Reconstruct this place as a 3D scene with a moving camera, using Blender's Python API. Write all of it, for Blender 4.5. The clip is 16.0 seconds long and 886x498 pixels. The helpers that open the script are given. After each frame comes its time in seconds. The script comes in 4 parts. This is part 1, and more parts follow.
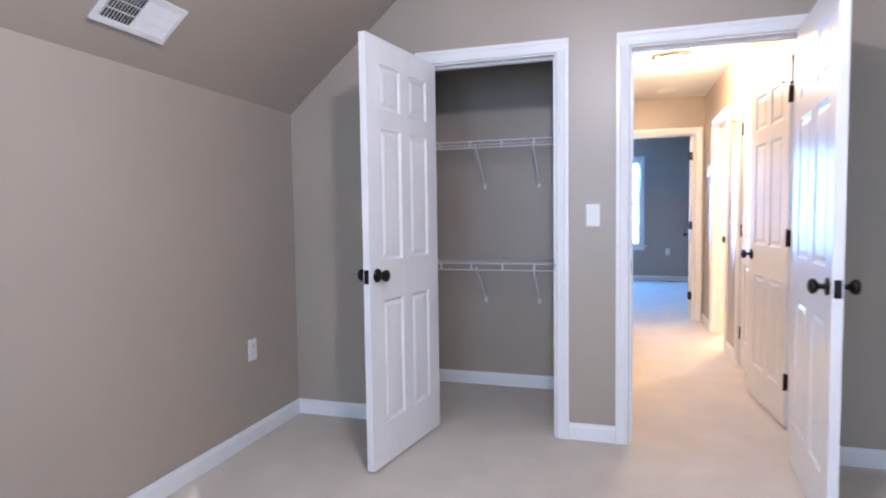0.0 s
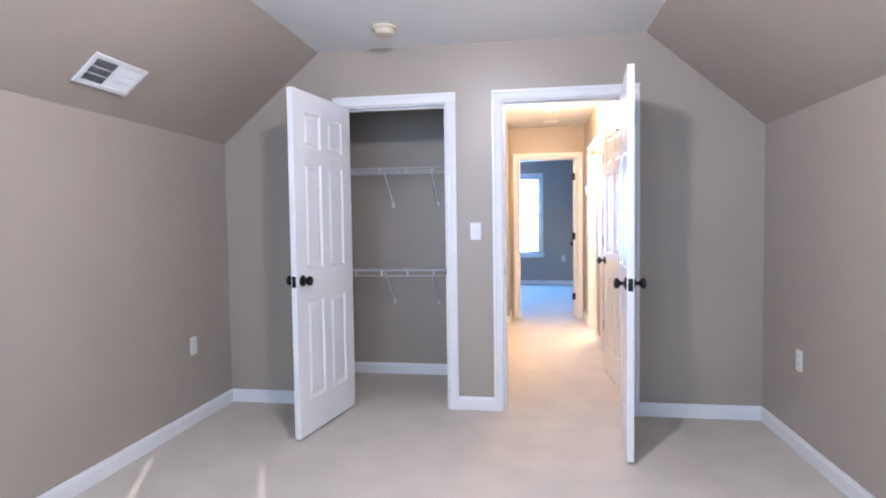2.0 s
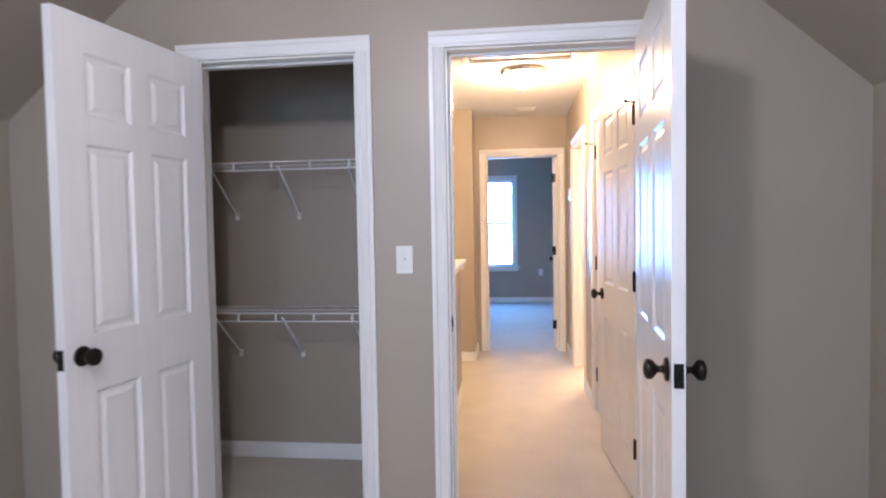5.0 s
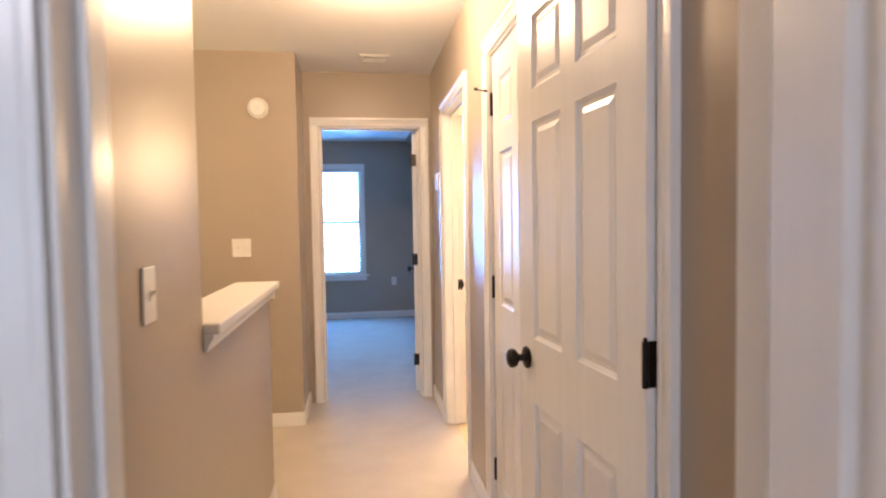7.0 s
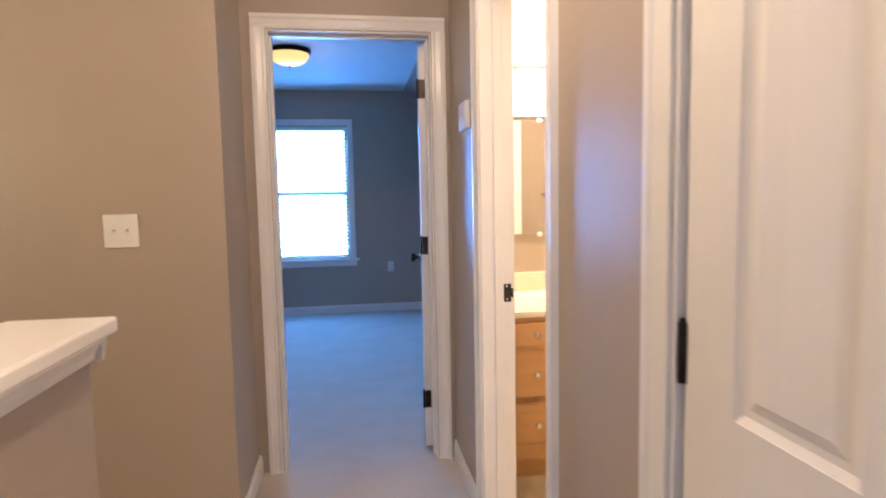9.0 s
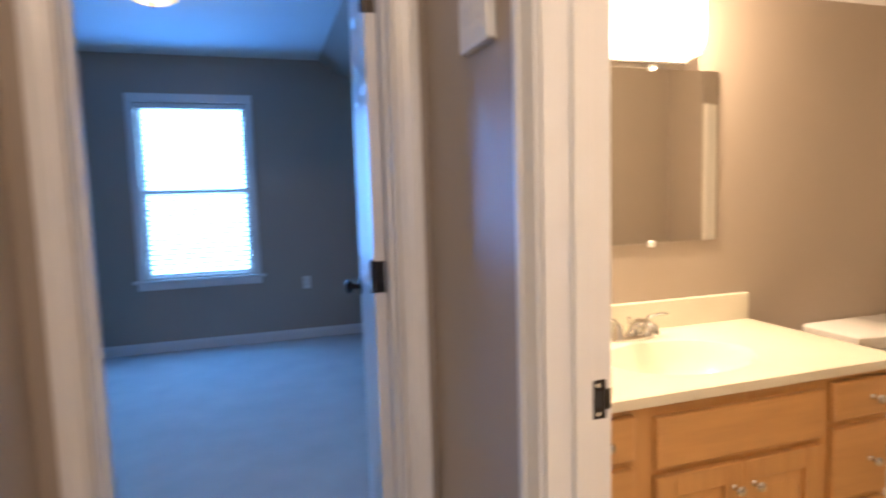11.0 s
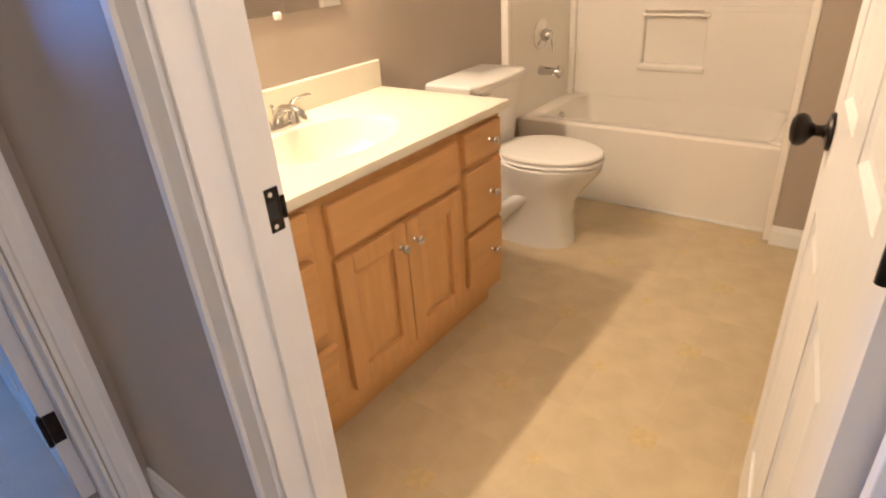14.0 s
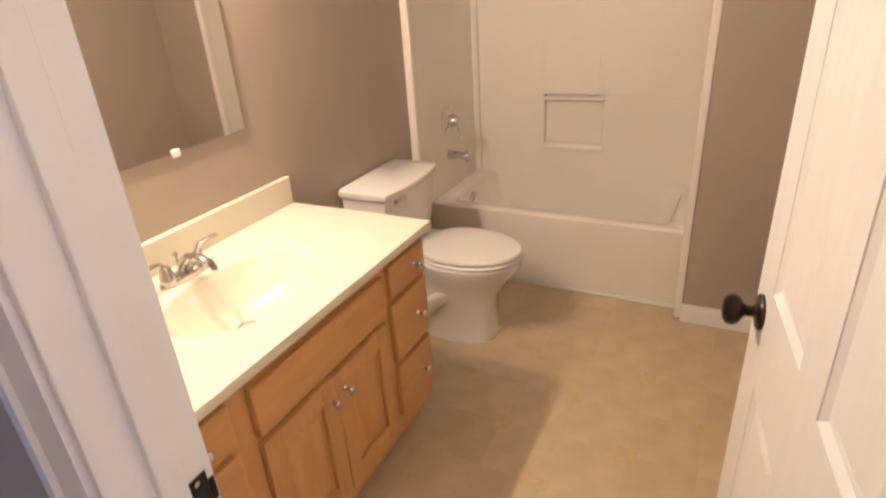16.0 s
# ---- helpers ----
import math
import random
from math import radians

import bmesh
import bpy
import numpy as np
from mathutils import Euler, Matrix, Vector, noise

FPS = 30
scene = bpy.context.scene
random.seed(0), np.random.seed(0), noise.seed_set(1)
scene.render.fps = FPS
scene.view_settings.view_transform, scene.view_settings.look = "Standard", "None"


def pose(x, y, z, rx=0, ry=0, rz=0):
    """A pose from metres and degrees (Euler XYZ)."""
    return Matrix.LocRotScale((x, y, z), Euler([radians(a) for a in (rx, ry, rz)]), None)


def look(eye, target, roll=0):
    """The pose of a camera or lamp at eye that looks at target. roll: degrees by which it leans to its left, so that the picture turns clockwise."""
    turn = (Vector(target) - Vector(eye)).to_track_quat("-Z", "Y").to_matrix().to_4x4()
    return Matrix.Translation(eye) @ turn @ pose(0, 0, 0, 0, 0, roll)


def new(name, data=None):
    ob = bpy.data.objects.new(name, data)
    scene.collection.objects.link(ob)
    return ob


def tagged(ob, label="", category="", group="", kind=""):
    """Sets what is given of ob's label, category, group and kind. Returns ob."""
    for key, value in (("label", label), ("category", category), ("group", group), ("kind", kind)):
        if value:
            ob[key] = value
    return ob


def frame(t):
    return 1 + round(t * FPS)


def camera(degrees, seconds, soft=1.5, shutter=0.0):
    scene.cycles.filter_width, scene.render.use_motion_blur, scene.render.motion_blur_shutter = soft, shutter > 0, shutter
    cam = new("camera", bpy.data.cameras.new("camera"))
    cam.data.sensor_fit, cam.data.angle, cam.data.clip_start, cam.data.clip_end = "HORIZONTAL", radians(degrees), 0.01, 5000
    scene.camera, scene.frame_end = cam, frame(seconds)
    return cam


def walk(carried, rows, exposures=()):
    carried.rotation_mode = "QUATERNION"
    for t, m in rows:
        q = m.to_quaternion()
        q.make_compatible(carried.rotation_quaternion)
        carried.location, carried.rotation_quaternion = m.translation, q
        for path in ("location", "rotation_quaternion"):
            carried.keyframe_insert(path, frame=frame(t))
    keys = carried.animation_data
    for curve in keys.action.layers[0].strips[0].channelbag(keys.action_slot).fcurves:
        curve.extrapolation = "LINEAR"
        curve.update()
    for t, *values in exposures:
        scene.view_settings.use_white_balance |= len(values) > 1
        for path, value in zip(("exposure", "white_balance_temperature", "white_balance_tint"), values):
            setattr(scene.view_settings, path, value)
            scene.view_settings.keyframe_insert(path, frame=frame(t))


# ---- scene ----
cam = camera(75.1, 16.0, soft=2.0, shutter=0.4)
PATH = [
    (0, (0.01, -2.901, 1.199), (-0.57, -0.99, 1.083), -0.8),
    (0.5, (0.109, -3.247, 1.236), (-0.36, -1.306, 1.124), -0.7),
    (1, (0.228, -3.457, 1.236), (-0.082, -1.484, 1.131), -0.8),
    (1.5, (0.254, -3.579, 1.243), (-0.04, -1.603, 1.144), -0.9),
    (2, (0.261, -3.597, 1.251), (-0.048, -1.623, 1.159), -0.8),
    (2.5, (0.282, -3.506, 1.255), (-0.058, -1.537, 1.167), -0.8),
    (3, (0.329, -3.399, 1.285), (-0.032, -1.433, 1.208), -0.8),
    (3.2, (0.343, -3.311, 1.305), (-0.031, -1.348, 1.221), -0.9),
    (5.3, (0.292, -1.921, 1.321), (0.116, 0.069, 1.249), -0.7),
    (5.5, (0.253, -1.775, 1.301), (0.126, 0.22, 1.24), -0.5),
    (6, (0.264, -1.325, 1.295), (0.391, 0.67, 1.246), -0.9),
    (6.5, (0.321, -0.842, 1.283), (0.522, 1.147, 1.222), -0.9),
    (7, (0.349, -0.405, 1.325), (0.64, 1.572, 1.237), -0.9),
    (7.5, (0.383, 0.034, 1.275), (0.699, 2.005, 1.158), -1.1),
    (8, (0.376, 0.419, 1.308), (0.687, 2.389, 1.152), -1.1),
    (8.5, (0.429, 0.813, 1.274), (0.742, 2.781, 1.11), -1.2),
    (8.7, (0.446, 0.978, 1.28), (0.747, 2.948, 1.109), -1.1),
    (10.8, (0.42, 2.384, 1.29), (0.872, 4.323, 1.108), -1.4),
    (11, (0.481, 2.481, 1.277), (1.076, 4.381, 1.089), -1.7),
    (11.5, (0.592, 2.606, 1.353), (1.676, 4.268, 1.104), -3.2),
    (12, (0.65, 2.625, 1.399), (2.029, 4.041, 1.093), -3.3),
    (12.5, (0.644, 2.636, 1.398), (2.091, 3.904, 0.851), -3.8),
    (13, (0.589, 2.643, 1.328), (2.02, 3.84, 0.607), -4.0),
    (13.5, (0.552, 2.647, 1.282), (1.962, 3.783, 0.433), -4.1),
    (14, (0.547, 2.643, 1.251), (1.941, 3.728, 0.313), -4.1),
    (14.5, (0.591, 2.676, 1.293), (2.003, 3.708, 0.323), -4.2),
    (15, (0.645, 2.698, 1.341), (2.097, 3.661, 0.359), -4.3),
    (15.5, (0.671, 2.731, 1.418), (2.171, 3.628, 0.445), -4.2),
    (16, (0.691, 2.78, 1.493), (2.292, 3.617, 0.635), -3.8),
]
walk(cam, [(t, look(eye, target, roll)) for t, eye, target, roll in PATH],
     exposures=[(0, 0.60, 6300, 18), (0.5, 0.54, 6300, 17), (1.2, 0.66, 6300, 17), (2.0, 0.70, 6300, 17), (3.2, 0.66, 6300, 17), (5.5, 0.22, 6800, 18), (6.5, 0.10, 7050, 17), (7.0, -0.02, 6850, 18), (7.5, -0.02, 6650, 18), (8.5, -0.25, 5850, 18),
                (11.0, -0.65, 5900, 17), (12.0, -0.75, 6350, 15), (12.5, -0.88, 6300, 16), (13.0, -0.7, 6000, 15), (14.0, -0.65, 5500, 15), (15.0, -0.82, 5350, 18), (16.0, -1.0, 5350, 19)])

# ---- world, sun, large lights ----
SUN_WAY = Vector((-0.208, 0.45, -0.221)).normalized()
world = bpy.data.worlds.new("sky_world")
scene.world = world
world.use_nodes = True
sky = world.node_tree.nodes.new("ShaderNodeTexSky")
sky.sky_type, sky.sun_disc = "NISHITA", False
sky.sun_elevation, sky.sun_rotation = radians(23.8), math.atan2(0.208, -0.45)
world.node_tree.nodes["Background"].inputs["Strength"].default_value = 0.1
world.node_tree.links.new(sky.outputs[0], world.node_tree.nodes["Background"].inputs["Color"])


def lamp(name, kind, energy, color, m, size=0.1, size_y=None, spread=None):
    data = bpy.data.lights.new(name, kind)
    data.energy, data.color = energy, color
    if kind == "AREA":
        data.shape, data.size, data.size_y = "RECTANGLE", size, size_y or size
        if spread:
            data.spread = radians(spread)
    elif kind == "SUN":
        data.angle = radians(size)
    else:
        data.shadow_soft_size = size
    ob = new(name, data)
    ob.matrix_world = m
    return ob


WARM = (1.0, 0.74, 0.46)
lamp("sun", "SUN", 5.0, (1.0, 0.95, 0.88), look((0, 0, 0), SUN_WAY), 0.5)
# daylight standing in the window openings
lamp("back_window_light", "AREA", 22, (0.40, 0.66, 1.0), look((0.43, -4.72, 1.35), (0.41, 0, 1.25)), 0.62, 1.35)
# fill for the added second back window, which is out of view
lamp("back_window_light", "AREA", 22, (0.40, 0.66, 1.0), look((-0.75, -4.72, 1.35), (-0.75, 0, 1.25)), 0.62, 1.35)
lamp("bedroom_window_light", "AREA", 52, (0.06, 0.33, 1.0), look((-0.04, 7.72, 1.36), (-0.04, 4, 1.0)), 0.85, 1.4)
# hall dome, bathroom bulbs, bedroom dome, stair lamp
lamp("hall_dome_light", "POINT", 46, (1.0, 0.72, 0.46), pose(0.432, 2.14, 2.28), 0.09)
for bulb_x in (1.43, 1.74):
    lamp("bath_bulb_light", "POINT", 68, (1.0, 0.72, 0.42), pose(bulb_x, 4.085, 1.80), 0.022)
lamp("dome_light", "POINT", 3, (1.0, 0.7, 0.35), pose(-0.03, 6.12, 2.355), 0.08)
lamp("room_dome_light", "POINT", 52, (0.87, 0.875, 1.0), pose(-0.05, -1.92, 2.27), 0.07)
# Unseen lamp, placed to cast the glow on the stair wall.
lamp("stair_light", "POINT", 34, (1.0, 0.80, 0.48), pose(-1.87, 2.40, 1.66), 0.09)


# ---- materials ----
def material(name, color, rough=0.5, metal=0.0, noise_scale=12.0, vary=0.06, bump=0.0, bump_scale=200.0, coat=0.0, stretch=None, tint=None):
    mat = bpy.data.materials.new(name)
    mat.use_nodes = True
    nt = mat.node_tree
    b = nt.nodes["Principled BSDF"]
    b.inputs["Roughness"].default_value, b.inputs["Metallic"].default_value = rough, metal
    b.inputs["Coat Weight"].default_value = coat
    co = nt.nodes.new("ShaderNodeTexCoord")
    mp = nt.nodes.new("ShaderNodeMapping")
    nt.links.new(co.outputs["Object"], mp.inputs["Vector"])
    if stretch:
        mp.inputs["Scale"].default_value = stretch
    big = nt.nodes.new("ShaderNodeTexNoise")
    big.inputs["Scale"].default_value, big.inputs["Detail"].default_value = noise_scale, 6.0
    nt.links.new(mp.outputs[0], big.inputs["Vector"])
    ramp = nt.nodes.new("ShaderNodeValToRGB")
    c0 = [max(0.0, c * (1 - vary)) for c in color]
    c1 = [min(1.0, c * (1 + vary)) for c in (tint or color)]
    ramp.color_ramp.elements[0].position, ramp.color_ramp.elements[1].position = 0.3, 0.7
    ramp.color_ramp.elements[0].color, ramp.color_ramp.elements[1].color = (*c0, 1), (*c1, 1)
    nt.links.new(big.outputs[0], ramp.inputs[0])
    nt.links.new(ramp.outputs[0], b.inputs["Base Color"])
    if bump:
        fine = nt.nodes.new("ShaderNodeTexNoise")
        fine.inputs["Scale"].default_value, fine.inputs["Detail"].default_value = bump_scale, 4.0
        nt.links.new(mp.outputs[0], fine.inputs["Vector"])
        bp = nt.nodes.new("ShaderNodeBump")
        bp.inputs["Strength"].default_value, bp.inputs["Distance"].default_value = bump, 0.004
        nt.links.new(fine.outputs[0], bp.inputs["Height"])
        nt.links.new(bp.outputs[0], b.inputs["Normal"])
    return mat


def glow(name, color, strength):
    mat = bpy.data.materials.new(name)
    mat.use_nodes = True
    b = mat.node_tree.nodes["Principled BSDF"]
    b.inputs["Base Color"].default_value = (*color, 1)
    b.inputs["Emission Color"].default_value = (*color, 1)
    b.inputs["Emission Strength"].default_value = strength
    return mat


PAINT = material("taupe_wall_paint", (0.40, 0.338, 0.272), 0.36, noise_scale=1.6, vary=0.025, bump=0.12, bump_scale=260)
CEIL = material("white_ceiling_paint", (0.80, 0.79, 0.77), 0.8, noise_scale=2.0, vary=0.02, bump=0.2, bump_scale=150)
WHITE = material("white_gloss_trim_paint", (0.80, 0.79, 0.77), 0.28, noise_scale=6, vary=0.02, bump=0.05, bump_scale=90)
DOORW = material("white_moulded_door_paint", (0.80, 0.79, 0.77), 0.30, noise_scale=7, vary=0.02, bump=0.04, bump_scale=45, stretch=(6, 6, 0.5))
CARPET = material("beige_carpet_pile", (0.60, 0.535, 0.455), 0.95, noise_scale=4.0, vary=0.06, bump=1.0, bump_scale=170)
BRONZE = material("dark_oil_rubbed_bronze", (0.022, 0.016, 0.012), 0.32, 0.7, noise_scale=30, vary=0.3)
PLASTIC = material("white_plastic", (0.78, 0.77, 0.73), 0.35, noise_scale=20, vary=0.02)
WIRE = material("white_coated_wire", (0.78, 0.78, 0.78), 0.4, noise_scale=20, vary=0.03)
# Near-black that paints the shade in holes and gaps; also the rubber bumpers.
DARK = material("black_for_shade_and_rubber", (0.02, 0.02, 0.02), 0.8, noise_scale=20, vary=0.1)
CHROME = material("polished_chrome", (0.66, 0.65, 0.63), 0.10, 1.0, noise_scale=30, vary=0.02)
NICKEL = material("satin_nickel", (0.68, 0.66, 0.62), 0.22, 1.0, noise_scale=30, vary=0.04)
MARBLE = material("cream_cultured_marble", (0.74, 0.70, 0.57), 0.22, noise_scale=5, vary=0.03, coat=0.3)
MAPLE = material("honey_maple_wood", (0.58, 0.322, 0.112), 0.34, noise_scale=5, vary=0.05, bump=0.05, bump_scale=80, stretch=(9, 9, 0.9), tint=(0.60, 0.335, 0.12), coat=0.15)
MAPLE_H = material("honey_maple_wood_cross", (0.58, 0.322, 0.112), 0.34, noise_scale=5, vary=0.05, bump=0.05, bump_scale=80, stretch=(0.9, 9, 9), tint=(0.60, 0.335, 0.12), coat=0.15)
CHINA = material("white_vitreous_china", (0.80, 0.78, 0.74), 0.09, noise_scale=4, vary=0.01, coat=0.3)
ACRYL = material("white_acrylic_surround", (0.83, 0.785, 0.71), 0.07, noise_scale=3, vary=0.015, coat=0.4)
METALW = material("white_painted_metal", (0.75, 0.74, 0.71), 0.4, noise_scale=15, vary=0.03)
BLIND = material("white_blind_slat", (0.85, 0.85, 0.85), 0.5, noise_scale=10, vary=0.02)
CREAMP = material("yellowed_plastic", (0.62, 0.55, 0.40), 0.45, noise_scale=15, vary=0.04)
MIRROR = material("mirror_silver", (0.90, 0.90, 0.88), 0.02, 1.0, noise_scale=3, vary=0.005)
SKYGLOW = glow("bright_sky", (0.24, 0.55, 1.0), 24.0)
DOMEGLOW = glow("lit_frosted_glass", (1.0, 0.78, 0.50), 12.0)
AMBERGLOW = glow("lit_amber_glass", (1.0, 0.62, 0.20), 1.6)
ROOMGLOW = glow("lit_white_glass", (1.0, 0.95, 0.92), 5.0)
BULBGLOW = glow("lit_vanity_shade", (1.0, 0.78, 0.50), 8.0)


def vinyl():
    """Sheet vinyl: square stone print of mixed tiles with small yellow insets, joints slightly pale."""
    mat = bpy.data.materials.new("stone_print_vinyl")
    mat.use_nodes = True
    nt = mat.node_tree
    n, l = nt.nodes, nt.links
    b = n["Principled BSDF"]
    b.inputs["Roughness"].default_value = 0.42
    co = n.new("ShaderNodeTexCoord")
    no = n.new("ShaderNodeTexNoise")
    no.inputs["Scale"].default_value, no.inputs["Detail"].default_value = 7.0, 8.0
    l.new(co.outputs["Object"], no.inputs["Vector"])
    ramp = n.new("ShaderNodeValToRGB")
    ramp.color_ramp.elements[0].position, ramp.color_ramp.elements[1].position = 0.3, 0.72
    ramp.color_ramp.elements[0].color, ramp.color_ramp.elements[1].color = (0.57, 0.47, 0.31, 1), (0.62, 0.52, 0.36, 1)
    l.new(no.outputs[0], ramp.inputs[0])
    l.new(ramp.outputs[0], b.inputs["Base Color"])
    bp = n.new("ShaderNodeBump")
    bp.inputs["Strength"].default_value, bp.inputs["Distance"].default_value = 0.15, 0.002
    l.new(no.outputs[0], bp.inputs["Height"])
    l.new(bp.outputs[0], b.inputs["Normal"])
    return mat


VINYL = vinyl()


def vary_pieces(mat, low, high):
    """Shade each piece of its own a little lighter or darker."""
    nt = mat.node_tree
    b = nt.nodes["Principled BSDF"]
    src = b.inputs["Base Color"].links[0].from_socket
    info = nt.nodes.new("ShaderNodeObjectInfo")
    rng = nt.nodes.new("ShaderNodeMapRange")
    rng.inputs["To Min"].default_value, rng.inputs["To Max"].default_value = low, high
    nt.links.new(info.outputs["Random"], rng.inputs["Value"])
    hsv = nt.nodes.new("ShaderNodeHueSaturation")
    nt.links.new(rng.outputs[0], hsv.inputs["Value"])
    nt.links.new(src, hsv.inputs["Color"])
    nt.links.new(hsv.outputs[0], b.inputs["Base Color"])
    return mat


VTILE = material("stone_print_tile", (0.54, 0.437, 0.265), 0.40, noise_scale=9, vary=0.05, tint=(0.58, 0.478, 0.305), bump=0.1, bump_scale=60)
vary_pieces(VTILE, 0.965, 1.05)
VDOT = material("yellow_stone_inset", (0.58, 0.462, 0.235), 0.42, noise_scale=40, vary=0.10)


def pane_glass():
    mat = bpy.data.materials.new("window_glass")
    mat.use_nodes = True
    b = mat.node_tree.nodes["Principled BSDF"]
    b.inputs["Transmission Weight"].default_value, b.inputs["Roughness"].default_value = 1.0, 0.0
    b.inputs["IOR"].default_value = 1.1
    return mat


GLASS = pane_glass()


# ---- mesh helpers ----
def box(bm, x0, y0, z0, x1, y1, z1, bevel=0.0, seg=1):
    r = bmesh.ops.create_cube(bm, size=1.0)
    vs = r["verts"]
    for v in vs:
        v.co = Vector(((x0 + x1) / 2 + v.co.x * (x1 - x0), (y0 + y1) / 2 + v.co.y * (y1 - y0), (z0 + z1) / 2 + v.co.z * (z1 - z0)))
    if bevel:
        es = list({e for v in vs for e in v.link_edges})
        bmesh.ops.bevel(bm, geom=es, offset=bevel, segments=seg, profile=0.5, affect="EDGES")
    return vs


def rod(bm, a, b, r, n=10, r2=None):
    a, b = Vector(a), Vector(b)
    d = b - a
    m = Matrix.Translation((a + b) / 2) @ d.to_track_quat("Z", "Y").to_matrix().to_4x4()
    bmesh.ops.create_cone(bm, cap_ends=True, segments=n, radius1=r, radius2=r if r2 is None else r2, depth=d.length, matrix=m)


def lathe(bm, profile, m=Matrix(), n=24):
    """Profile of (radius, height) turned about z."""
    rings = []
    for r, z in profile:
        rings.append([bm.verts.new(m @ Vector((r * math.cos(2 * math.pi * k / n), r * math.sin(2 * math.pi * k / n), z))) for k in range(n)])
    for p, q in zip(rings, rings[1:]):
        for k in range(n):
            bm.faces.new((p[k], p[(k + 1) % n], q[(k + 1) % n], q[k]))
    bm.faces.new(rings[0][::-1])
    bm.faces.new(rings[-1])


def loft(bm, rings, caps=True):
    rows = [[bm.verts.new(p) for p in ring] for ring in rings]
    n = len(rows[0])
    for p, q in zip(rows, rows[1:]):
        for k in range(n):
            bm.faces.new((p[k], p[(k + 1) % n], q[(k + 1) % n], q[k]))
    if caps:
        bm.faces.new(rows[0][::-1])
        bm.faces.new(rows[-1])


def mesh(name, bm, mat, smooth=False):
    bmesh.ops.recalc_face_normals(bm, faces=bm.faces)
    me = bpy.data.meshes.new(name)
    bm.to_mesh(me)
    bm.free()
    me.materials.append(mat)
    if smooth:
        for p in me.polygons:
            p.use_smooth = True
        me.set_sharp_from_angle(angle=radians(40))
    return me


def part(name, bm, mat, parent=None, label="", smooth=False):
    ob = new(name, mesh(name, bm, mat, smooth))
    if parent:
        ob.parent = parent
    return tagged(ob, label)


def setting(name, bm, mat, label, category, smooth=False):
    return tagged(part(name, bm, mat, smooth=smooth), label, category, kind="structure")


def thing(name, label, category, m, group=""):
    ob = new(name)
    ob.empty_display_size = 0.05
    ob.matrix_world = m
    return tagged(ob, label, category, group)


def wall(name, axis, a0, a1, b0, b1, z1, holes=(), label="taupe painted plaster wall", z0=0.0):
    """A wall slab: along x (axis 'x', thickness in y from b0 to b1) or along y; holes are (from, to, bottom, top)."""
    bm = bmesh.new()

    def slab(p0, p1, q0, q1):
        if p1 - p0 < 1e-4 or q1 - q0 < 1e-4:
            return
        if axis == "x":
            box(bm, p0, b0, q0, p1, b1, q1)
        else:
            box(bm, b0, p0, q0, b1, p1, q1)

    at = a0
    for h0, h1, hz0, hz1 in sorted(holes):
        slab(at, h0, z0, z1)
        slab(h0, h1, z0, hz0)
        slab(h0, h1, hz1, z1)
        at = h1
    slab(at, a1, z0, z1)
    return setting(name, bm, PAINT, label, "wall")


# ---- the large structure ----
T = 0.115
YB = 0.18                 # face of the wall between the first bedroom and the hall
HEAD = 2.03
HEAD2 = 2.05              # head of the far bedroom doorway
DOOR = (0.069, 0.855)     # bedroom doorway
CLOS = (-1.0, -0.302)   # closet doorway
B2 = (0.081, 0.821)       # far bedroom doorway
BATH = (2.560, 3.312)     # bathroom doorway
HC = (0.605, 2.000)       # double closet in the hall
NIB = 3.15                # face of the short wall at the tub's end
SW = 2.545                # bathroom side wall
BY, SY, WY, CY1 = 3.955, 3.48, 7.843, 2.41   # far doorway wall, stair wall, window wall, half wall end
HX = 0.912                # hall's wall with the doors
LX = -0.032                # wall face beside the far doorway
WIN = (-0.473, 0.396)     # window of the far bedroom

wall("wall_1", "x", -2.0, 1.80, YB, YB + T, 2.75, [(*CLOS, 0, HEAD), (*DOOR, 0, HEAD)])
wall("wall_2", "y", -4.92, YB, -2.0, -1.866, 1.85)
wall("wall_3", "y", -4.92, YB, 1.655, 1.80, 1.85)
wall("wall_4", "x", -2.0, 1.80, -4.94, -4.82, 2.75, [(0.05, 0.81, 0.6, 2.06), (-1.09, -0.41, 0.6, 2.06)])


def slab_between(name, p, q, y0, y1, mat, label, lift=0.12):
    """A sloping ceiling slab between two points of a section (x, z)."""
    bm = bmesh.new()
    loft(bm, [[(p[0], y, p[1]), (q[0], y, q[1]), (q[0], y, q[1] + lift), (p[0], y, p[1] + lift)] for y in (y0, y1)])
    return setting(name, bm, mat, label, "ceiling")


slab_between("ceiling_slope_1", (-1.99, 1.710), (-1.167, 2.409), -4.82, YB, PAINT, "taupe painted sloping attic ceiling")
slab_between("ceiling_slope_2", (0.962, 2.409), (1.79, 1.700), -4.82, YB, PAINT, "taupe painted sloping attic ceiling")
slab_between("ceiling_1", (-1.169, 2.409), (0.964, 2.409), -4.82, YB, CEIL, "flat white bedroom ceiling")

# closet of the first bedroom
wall("wall_5", "x", -1.75, -0.19, 1.04, 1.125, 2.5)
wall("wall_6", "y", YB + T, 1.04, -1.75, -1.62, 2.5)
wall("wall_7", "y", YB + T, 1.04, -0.19, -0.075, 2.5)
slab_between("ceiling_closet", (-1.70, 2.41), (-0.08, 2.41), YB + T, 1.08, CEIL, "white closet ceiling")

